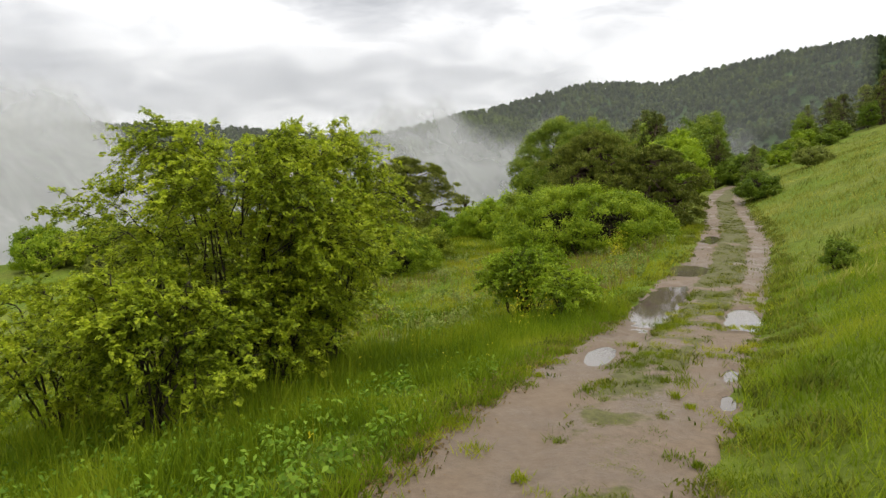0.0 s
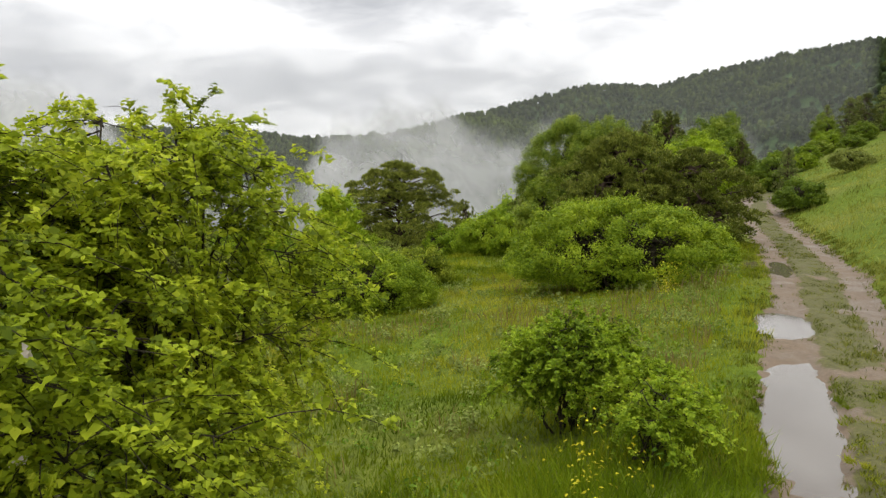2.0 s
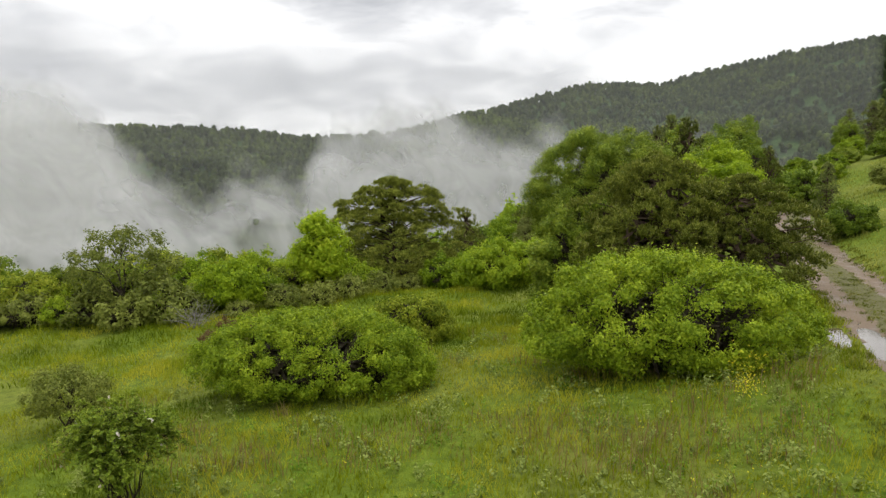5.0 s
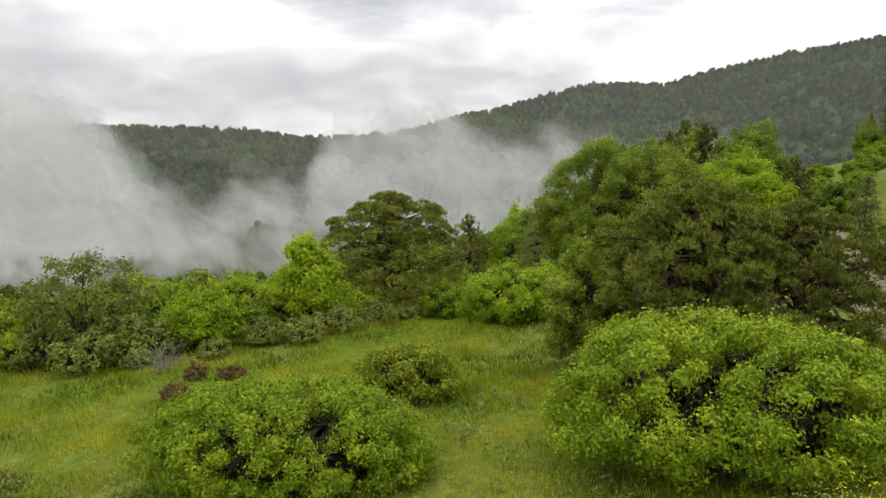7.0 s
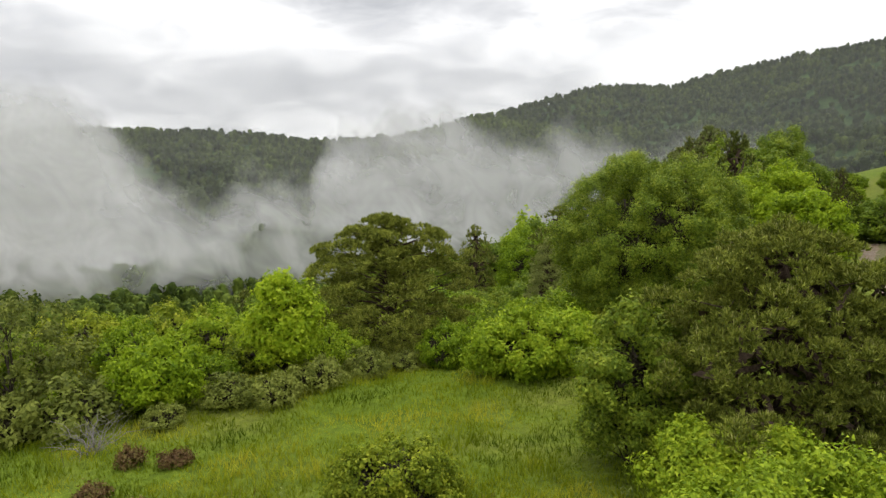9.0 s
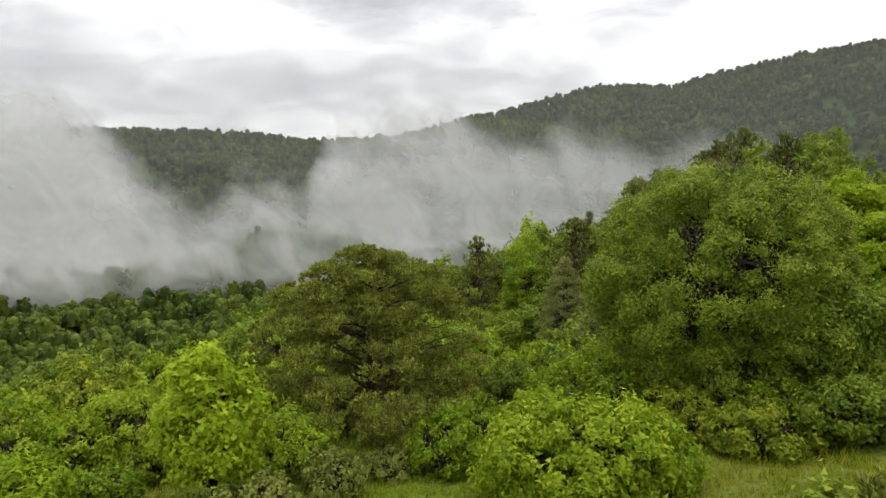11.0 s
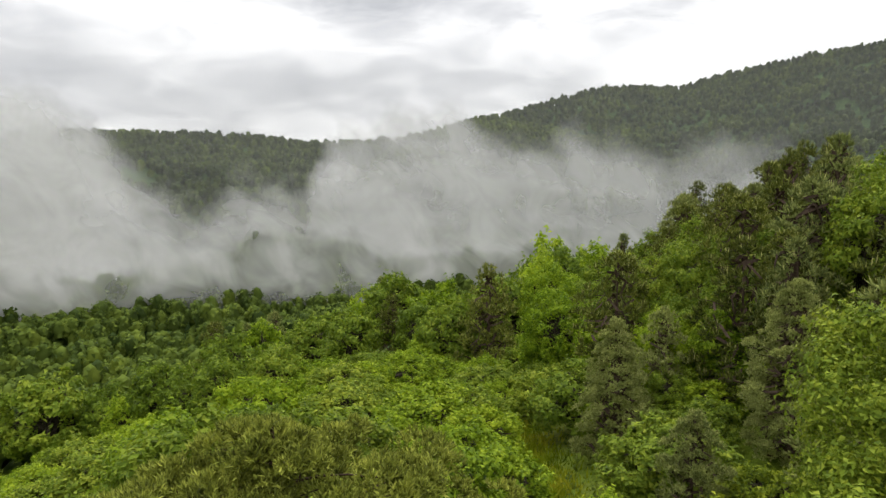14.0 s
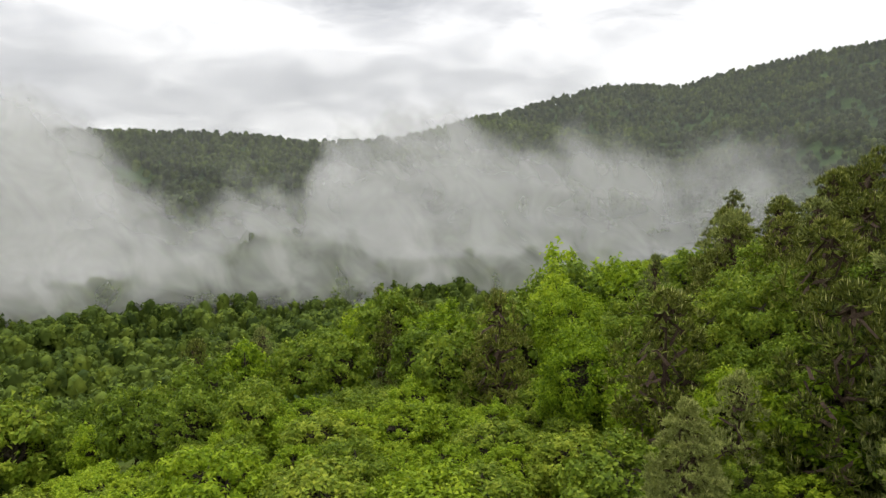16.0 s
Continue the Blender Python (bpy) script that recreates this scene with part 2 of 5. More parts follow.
def water_material():
    m, add, join, mth, ramp, noise_node, mix = material("muddy_water")
    p = add("ShaderNodeBsdfPrincipled", Roughness=0.06)
    p.inputs["Base Color"].default_value = (0.085, 0.068, 0.05, 1)
    p.inputs["IOR"].default_value = 1.5
    p.inputs["Specular IOR Level"].default_value = 0.9
    out = add("ShaderNodeOutputMaterial")
    join(p.outputs[0], out.inputs[0])
    return m


def mist_material():
    """Drifting valley mist: thin white droplets, thick low down and torn at its top."""
    m, add, join, mth, ramp, noise_node, mix = material("valley_mist")
    coord = add("ShaderNodeTexCoord")
    sep = add("ShaderNodeSeparateXYZ")
    join(coord.outputs["UV"], sep.inputs[0])
    az, el = sep.outputs[0], sep.outputs[1]
    layer = add("ShaderNodeObjectInfo").outputs["Random"]
    at = add("ShaderNodeCombineXYZ")
    join(mth("ADD", az, mth("MULTIPLY", el, 0.35)), at.inputs[0])
    join(mth("MULTIPLY", el, 0.9), at.inputs[1])
    join(mth("MULTIPLY", layer, 0.35), at.inputs[2])
    plume = noise_node(at.outputs[0], 9.0, 3.0, 0.5, 0.5)
    wisp = noise_node(at.outputs[0], 16.0, 3.0, 0.5, 0.5)
    tear = mth("ADD", mth("MULTIPLY", mth("SUBTRACT", plume, 0.5), 0.13), mth("MULTIPLY", mth("SUBTRACT", wisp, 0.5), 0.10))
    # how high the bank stands, from west to east
    tops = ((-1.0, 0.11), (-0.60, 0.115), (-0.535, 0.11), (-0.50, 0.08), (-0.455, 0.01), (-0.40, -0.03), (-0.37, -0.05), (-0.31, -0.015), (-0.265, 0.0), (-0.215, -0.02), (-0.195, 0.03), (-0.165, 0.07),
            (-0.075, 0.085), (0.0, 0.097), (0.05, 0.088), (0.10, 0.06), (0.145, 0.058), (0.20, 0.046), (0.28, 0.05), (0.325, 0.036), (0.37, 0.035), (0.43, 0.05), (0.47, 0.035), (0.50, -0.01), (0.62, -0.05))
    top = ramp(mth("DIVIDE", mth("ADD", az, 1.0), 1.62, True), [((p + 1.0) / 1.62, ((v + 0.1) * 2.0,) * 3) for p, v in tops])
    top = mth("SUBTRACT", mth("MULTIPLY", top, 0.5), 0.1)
    e2 = mth("SUBTRACT", mth("SUBTRACT", el, tear), top)
    body = mth("DIVIDE", mth("SUBTRACT", 0.022, e2), 0.075, True)
    holes = mth("ADD", 0.30, mth("MULTIPLY", mth("SUBTRACT", wisp, 0.25), 1.65), True)
    foot = mth("DIVIDE", mth("ADD", mth("ADD", el, 0.215), mth("MULTIPLY", tear, 0.6)), 0.10, True)
    thick = ramp(mth("DIVIDE", mth("ADD", az, 1.0), 1.62, True), [(0.0, (0.72,) * 3), (0.27, (0.62,) * 3), (0.38, (0.48,) * 3), (0.48, (0.46,) * 3), (0.54, (0.54,) * 3), (0.68, (0.44,) * 3), (0.78, (0.36,) * 3), (0.92, (0.28,) * 3)])
    a = mth("MULTIPLY", mth("MULTIPLY", body, foot), mth("MULTIPLY", holes, thick))
    low = mth("DIVIDE", mth("SUBTRACT", -0.03, el), 0.06, True)
    a = mth("MULTIPLY", a, mth("ADD", 1.0, mth("MULTIPLY", low, 0.7)))
    a = mth("ADD", a, 0.03, True)
    a = mth("MULTIPLY", a, mth("DIVIDE", mth("SUBTRACT", 0.25, el), 0.08, True))
    d = add("ShaderNodeBsdfDiffuse")
    d.inputs[0].default_value = (0.68, 0.675, 0.67, 1)
    tl = add("ShaderNodeBsdfTranslucent")
    tl.inputs[0].default_value = (0.68, 0.675, 0.67, 1)
    both = add("ShaderNodeMixShader")
    both.inputs[0].default_value = 0.4
    join(d.outputs[0], both.inputs[1])
    join(tl.outputs[0], both.inputs[2])
    clear = add("ShaderNodeBsdfTransparent")
    s = add("ShaderNodeMixShader")
    join(a, s.inputs[0])
    join(clear.outputs[0], s.inputs[1])
    join(both.outputs[0], s.inputs[2])
    out = add("ShaderNodeOutputMaterial")
    join(s.outputs[0], out.inputs[0])
    return m


# ---- mesh helpers ----


def mesh_from(name, verts, faces, mat, smooth=False):
    """A mesh from numpy arrays; faces of one size (3 or 4 corners)."""
    verts, faces = np.asarray(verts, np.float32), np.asarray(faces, np.int32)
    me = bpy.data.meshes.new(name)
    me.vertices.add(len(verts))
    me.vertices.foreach_set("co", verts.ravel())
    n = faces.shape[1]
    me.loops.add(faces.size)
    me.loops.foreach_set("vertex_index", faces.ravel())
    me.polygons.add(len(faces))
    me.polygons.foreach_set("loop_start", np.arange(0, faces.size, n, dtype=np.int32))
    if smooth:
        me.polygons.foreach_set("use_smooth", np.ones(len(faces), bool))
    me.update(calc_edges=True)
    me.materials.append(mat)
    return me


def part_of(parent, name, me, label=""):
    ob = new(name, me)
    ob.parent = parent
    if label:
        ob["label"] = label
    return ob


def smooth(a, b, v):
    t = np.clip((v - a) / (b - a), 0, 1)
    return t * t * (3 - 2 * t)


def waves(x, y, scale, seed, octaves=4):
    """Soft value noise for arrays, about -1 to 1."""
    r = np.random.RandomState(seed)
    total, amp = np.zeros_like(np.asarray(x, float)), 1.0
    for o in range(octaves):
        for _ in range(3):
            a, p = r.uniform(0, 2 * np.pi), r.uniform(0, 2 * np.pi)
            k = 2 * np.pi / scale * 2 ** o * r.uniform(0.7, 1.4)
            total = total + amp / 3 * np.sin(k * (x * np.cos(a) + y * np.sin(a)) + p + 1.3 * np.sin(k * 0.6 * (y * np.cos(a) - x * np.sin(a)) + p * 2))
        amp *= 0.5
    return total


# ---- terrain ----
ROAD_Y = (-30, 0, 5.3, 7.6, 10.5, 15, 21, 24, 27.5, 33, 38, 47, 55, 64, 75)
ROAD_X = (-16, -1.6, 0.9, 2.0, 3.5, 5.9, 9.02, 10.56, 12.34, 14.92, 17.2, 21.0, 24.3, 29.0, 37.0)
ROAD_Z = (-0.2, -0.35, -0.4, -0.42, -0.6, -0.85, -0.93, -0.90, -0.54, -0.48, -0.4, -0.2, 0.9, 2.0, 3.4)
SKY_A = (-2.6, -1.2, -0.609, -0.512, -0.367, -0.287, -0.205, -0.125, -0.068, 0.035, 0.097, 0.166, 0.242, 0.341, 0.392, 0.499, 0.606, 1.0, 1.6, 2.6)
SKY_E = (0.05, 0.08, 0.0627, 0.0759, 0.0773, 0.0744, 0.0674, 0.07, 0.0757, 0.1023, 0.1158, 0.1337, 0.1501, 0.1441, 0.1573, 0.1752, 0.1867, 0.22, 0.2, 0.05)
SKY_D = (900, 900, 965, 979, 989, 994, 1000, 929, 883, 1009, 1126, 1262, 1471, 1588, 1517, 1393, 1333, 1150, 1000, 900)
# puddles: x, y, half length, half width, turn of the long axis from north
PUDDLES = ((5.75, 16.05, 3.1, 0.52, 27.5), (8.95, 22.35, 1.7, 0.62, 27), (13.05, 30.1, 2.4, 0.42, 25.5), (12.35, 30.9, 1.5, 0.32, 27),
           (6.8, 13.75, 1.3, 0.37, 27), (2.62, 10.0, 0.62, 0.22, 28), (4.1, 8.6, 0.42, 0.10, 28), (3.5, 7.35, 0.36, 0.09, 28))


def road_x(y):
    return np.interp(y, ROAD_Y, ROAD_X)


def base_z(x, y):
    x, y = np.asarray(x, float), np.asarray(y, float)
    u = (x - road_x(y)) * 0.905
    z = np.interp(y, ROAD_Y, ROAD_Z)
    far_y = smooth(45, 75, y)
    left = np.maximum(-u - 1.9, 0)
    z = np.where(y > 47, z * (1 - far_y * smooth(0, 12, left)), z)
    z = z - 3.3 * (1 - np.exp(-left / 15))
    right = np.maximum(u - 1.8, 0)
    rise = 0.42 * right - 0.0012 * np.minimum(right, 100) ** 2
    z = z + rise * smooth(-40, 0, y) * (1 - 0.5 * smooth(70, 200, y))
    z = z - 0.165 * np.maximum(y - 48, 0) * smooth(-2, 10, left + 2) - 0.02 * np.maximum(48 - y, 0) * smooth(5, 40, left)
    z = z - 0.30 * np.maximum(-10 - x, 0) * smooth(50, 110, y) - 0.05 * np.maximum(-10 - x, 0)
    z = z + 0.55 * np.maximum(x - 8, 0) * smooth(60, 135, y) * smooth(0, 10, left) * (1 - 0.8 * smooth(135, 195, y))
    z = z - 8 * smooth(128, 185, y) * smooth(10, 30, x)
    return z + 0.10 * waves(x, y, 9, 3, 3) * smooth(2, 6, np.abs(u)) + 0.5 * waves(x, y, 40, 5, 2) * smooth(15, 60, np.abs(u))


def ground_z(x, y):
    """The one height of the land: meadow, valley, and the hills beyond."""
    x, y = np.asarray(x, float), np.asarray(y, float)
    z = np.clip(base_z(x, y), -200, 60)
    r, a = np.hypot(x, y - 30), np.arctan2(x, y - 30)
    near = 1 - smooth(170, 330, r)
    floor = -84 + 44 * smooth(0.05, 0.62, a) + 5 * waves(x, y, 160, 9, 3)
    z = z * near + floor * (1 - near)
    d, e = np.interp(a, SKY_A, SKY_D), np.interp(a, SKY_A, SKY_E)
    top = d * e
    k = np.clip((r - 330) / (d - 330), 0, None)
    climb = np.where(k < 1, k ** 1.5, 1 - 0.35 * (k - 1))
    hill = floor + (top - floor) * np.maximum(climb, -0.6)
    hill = hill + waves(x, y, 260, 12, 4) * 14 * smooth(0.1, 0.4, k) * (1 - smooth(0.75, 0.97, k))
    return z + (hill - floor) * (k > 0)


def track_edges(y):
    """Distances of the track's west and east edges from its line."""
    return np.interp(y, (5, 8, 10, 14, 22, 26, 40), (-1.28, -1.15, -1.05, -1.18, -1.15, -0.9, -1.0)), np.interp(y, (3, 5, 8, 12, 17, 22, 70), (1.2, 1.3, 1.6, 1.72, 1.85, 2.0, 2.0))


def puddle_reach(x, y, p):
    """0 in the middle of a puddle, 1 at its ragged rim."""
    px, py, hl, hw, turn = p
    c, s = math.cos(radians(turn)), math.sin(radians(turn))
    along, across = (x - px) * s + (y - py) * c, (x - px) * c - (y - py) * s
    q = (np.abs(along / hl) ** 2.6 + np.abs(across / hw) ** 2.2) ** 0.42
    return q * (1 + 0.13 * waves(x, y, 1.6, 77, 3) + 0.12 * waves(x, y, 0.6, 78, 2))


def puddle_level(p):
    s, c = math.sin(radians(p[4])), math.cos(radians(p[4]))
    return min(float(ground_z(p[0] + f * p[2] * s, p[1] + f * p[2] * c)) for f in (-0.9, -0.4, 0, 0.4, 0.9)) - 0.01


LEVELS = [puddle_level(p) for p in PUDDLES]


def surface_z(x, y):
    """Ground with the puddles' hollows pressed into it."""
    z = ground_z(x, y)
    for p, level in zip(PUDDLES, LEVELS):
        q = puddle_reach(x, y, p)
        w = 1 - smooth(1.15, 2.1, q)
        z = z * (1 - w) + (level + 0.07 * (np.minimum(q, 1.5) ** 2 - 1)) * w
    return z


def steps(lo, hi, fine, a, b, growth):
    """Grid lines: fine between a and b, growing outwards."""
    mid = list(np.arange(a, b, fine))
    up, v, s = [], b, fine
    while v < hi:
        up.append(v)
        s *= growth
        v += s
    down, v, s = [], a - fine, fine
    while v > lo:
        down.append(v)
        s *= growth
        v -= s
    return np.array(down[::-1] + mid + up)


def grid_mesh(name, X, Y, Z, mat):
    h, w = X.shape
    i = np.arange(h * w).reshape(h, w)
    f = np.stack([i[:-1, :-1], i[:-1, 1:], i[1:, 1:], i[1:, :-1]], -1).reshape(-1, 4)
    return mesh_from(name, np.stack([X, Y, Z], -1).reshape(-1, 3), f, mat, True)


gx, gy = steps(-3200, 3600, 0.25, -6, 16, 1.07), steps(-700, 3600, 0.25, 3, 34, 1.055)
GX, GY = np.meshgrid(gx, gy)
west, east = track_edges(GY)
GU = (GX - road_x(GY)) * 0.905
sink = 0.17 * smooth(0.0, 0.5, np.minimum(GU - west, east - GU)) * (GY < 72)
ground = new("ground", grid_mesh("ground", GX, GY, surface_z(GX, GY) - sink, ground_material()))
tagged(ground, "green meadow on a slope falling into a wooded valley", "ground", kind="structure")

# dirt road: two worn ruts with an overgrown strip between them
ry, ru = np.arange(-6, 70, 0.14), np.arange(-2.3, 3.01, 0.10)
RU, RY = np.meshgrid(ru, ry)
RX = road_x(RY) + RU * 0.905
RY2 = RY - RU * 0.425
west, east = track_edges(RY2)
RV = (RX - road_x(RY2)) * 0.905
ragged = 0.16 * waves(RX, RY2, 2.2, 21, 3) + 0.13 * waves(RX, RY2, 0.7, 27, 2)
inside = np.minimum(RV - west, east - RV) + ragged
middle = smooth(-0.25, 0.05, RV + 0.6 * ragged) * (1 - smooth(0.8, 1.1, RV + 0.6 * ragged + np.interp(RY2, (8, 18, 26), (0.1, -0.2, -0.2))))
dry = np.ones_like(RX)
for p in PUDDLES:
    dry *= smooth(0.9, 1.6, puddle_reach(RX, RY2, p))
RZ = surface_z(RX, RY2) + dry * (0.012 + 0.05 * middle + 0.014 * waves(RX, RY2, 1.1, 24, 3) + 0.008 * waves(RX, RY2, 0.35, 26, 2)) - 0.35 * smooth(0.0, 0.5, -inside)
road_mesh = grid_mesh("road", RX, RY2, RZ, road_material())
thick = smooth(-0.7, 0.35, waves(RX, RY2, 2.4, 22, 3) + np.interp(RY2, (6, 12, 20), (-0.35, 0.2, 0.7)))
strip = middle * thick + 0.75 * smooth(0.12, -0.12, inside)
road_mesh.attributes.new("growth", "FLOAT", "POINT").data.foreach_set("value", np.clip(strip, 0, 1).astype(np.float32).ravel())
road = new("road", road_mesh)
tagged(road, "wet brown dirt track with two ruts and puddles", "dirt road", kind="structure")

WATER = water_material()
for (px, py, hl, hw, turn), level in zip(PUDDLES, LEVELS):
    bm = bmesh.new()
    ring = [bm.verts.new((0, 0, 0))]
    for k in range(48):
        g = 2 * math.pi * k / 48
        q = 1.3 + 0.04 * math.sin(3 * g + px) + 0.03 * math.sin(7 * g + py)
        ring.append(bm.verts.new((hw * q * math.cos(g), hl * q * math.sin(g), 0)))
    for k in range(48):
        bm.faces.new((ring[0], ring[1 + k], ring[1 + (k + 1) % 48]))
    me = bpy.data.meshes.new("puddle")
    bm.to_mesh(me)
    bm.free()
    me.materials.append(WATER)
    ob = new("puddle", me)
    ob.matrix_basis = pose(px, py, level, 0, 0, -turn)
    tagged(ob, "shallow muddy rain puddle in a wheel rut", "puddle", "puddles on the track")

# ---- plants ----


def rng(seed):
    return np.random.RandomState(seed)


def leaf_cloud(r, centres, normals, length, width, loose=0.38, simple=False):
    """One four-cornered folded leaf at each centre, facing roughly along its normal."""
    n = len(centres)
    nrm = normals + r.normal(0, loose, (n, 3))
    nrm /= np.linalg.norm(nrm, axis=1, keepdims=True) + 1e-9
    t = np.cross(nrm, r.normal(0, 1, (n, 3)))
    t /= np.linalg.norm(t, axis=1, keepdims=True) + 1e-9
    b = np.cross(nrm, t)
    L = (length * r.uniform(0.6, 1.3, n))[:, None]
    W = (width * r.uniform(0.6, 1.3, n))[:, None]
    if simple:
        v = np.stack([centres - t * L * 0.6, centres + b * W * 0.75 + t * L * 0.15, centres - b * W * 0.45 + t * L * 0.65], 1)
        return v.reshape(-1, 3), np.arange(n * 3).reshape(n, 3)
    fold = nrm * W * 0.3
    v = np.stack([centres - t * L * 0.5, centres + b * W * 0.5 + fold, centres + t * L * 0.5, centres - b * W * 0.5 + fold], 1)
    return v.reshape(-1, 3), np.arange(n * 4).reshape(n, 4)


def tubes(paths, sides=5):
    """Tapered branches; each path is (points, first radius, last radius)."""
    V, F, base = [], [], 0
    for pts, r0, r1 in paths:
        pts = np.asarray(pts, float)
        m = len(pts)
        d = np.gradient(pts, axis=0)
        d /= np.linalg.norm(d, axis=1, keepdims=True) + 1e-9
        side = np.cross(d, np.array([0.31, 0.77, 0.12]))
        side /= np.linalg.norm(side, axis=1, keepdims=True) + 1e-9
        other = np.cross(d, side)
        rad = np.linspace(r0, r1, m)[:, None]
        for k in range(sides):
            g = 2 * np.pi * k / sides
            V.append(pts + rad * (math.cos(g) * side + math.sin(g) * other))
        for k in range(sides):
            a, b = base + k * m, base + ((k + 1) % sides) * m
            for j in range(m - 1):
                F.append((a + j, b + j, b + j + 1, a + j + 1))
        base += sides * m
    return np.concatenate(V), np.array(F)


def bend(r, a, b, n, wobble):
    """A crooked way from a to b that starts steeply."""
    t = np.linspace(0, 1, n)[:, None]
    a, b = np.asarray(a, float), np.asarray(b, float)
    mid = np.array([a[0] * 0.65 + b[0] * 0.35, a[1] * 0.65 + b[1] * 0.35, a[2] * 0.4 + b[2] * 0.6])
    p = (1 - t) ** 2 * a + 2 * t * (1 - t) * mid + t ** 2 * b
    p[1:-1] += r.normal(0, wobble, (n - 2, 3))
    return p


def unit(v):
    return v / (np.linalg.norm(v, axis=1, keepdims=True) + 1e-9)


def dome(r, n):
    """Even directions all round, a little fewer from below."""
    k = np.arange(n) + 0.5
    z = 1 - 1.72 * k / n
    a = k * 2.39996 + r.uniform(0, 6)
    q = np.sqrt(np.maximum(1 - z * z, 0))
    return unit(np.stack([q * np.cos(a), q * np.sin(a), z], -1) + r.normal(0, 0.10, (n, 3)))


def lobed(r, d, lobes, lump):
    """How far an uneven crown made of round lobes reaches along each direction, and its outward normal there."""
    c = dome(r, lobes)
    rad = r.uniform(0.30, 0.50, lobes)
    c = c * ((1 - rad) * r.uniform(0.88, 1.06, lobes))[:, None]
    b = d @ c.T
    disc = b ** 2 - (np.sum(c * c, 1) - rad ** 2)[None]
    t = np.where(disc > 0, b + np.sqrt(np.maximum(disc, 0)), 0.0)
    i = np.argmax(t, 1)
    k = np.maximum(t[np.arange(len(d)), i], 0.5)
    out = unit(d * k[:, None] - c[i])
    return 1 - (1 - k) * lump / 0.4, out


def crown_clumps(r, half, height, low, belly, count, lump, lobes):
    """Centres and outward directions of leaf clumps over a lobed crown, and of the shade quads inside it; belly: where
    it is widest, 0 at its foot to 1 at its top.
    """
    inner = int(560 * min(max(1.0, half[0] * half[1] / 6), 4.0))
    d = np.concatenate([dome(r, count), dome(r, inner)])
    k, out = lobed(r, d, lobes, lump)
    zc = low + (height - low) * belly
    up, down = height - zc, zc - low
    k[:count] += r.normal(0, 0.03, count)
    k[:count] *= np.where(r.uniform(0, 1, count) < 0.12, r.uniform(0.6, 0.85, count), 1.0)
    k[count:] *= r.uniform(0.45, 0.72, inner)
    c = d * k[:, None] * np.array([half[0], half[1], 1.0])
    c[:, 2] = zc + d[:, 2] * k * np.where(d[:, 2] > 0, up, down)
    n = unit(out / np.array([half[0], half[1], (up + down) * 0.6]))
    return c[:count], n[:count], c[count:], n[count:]


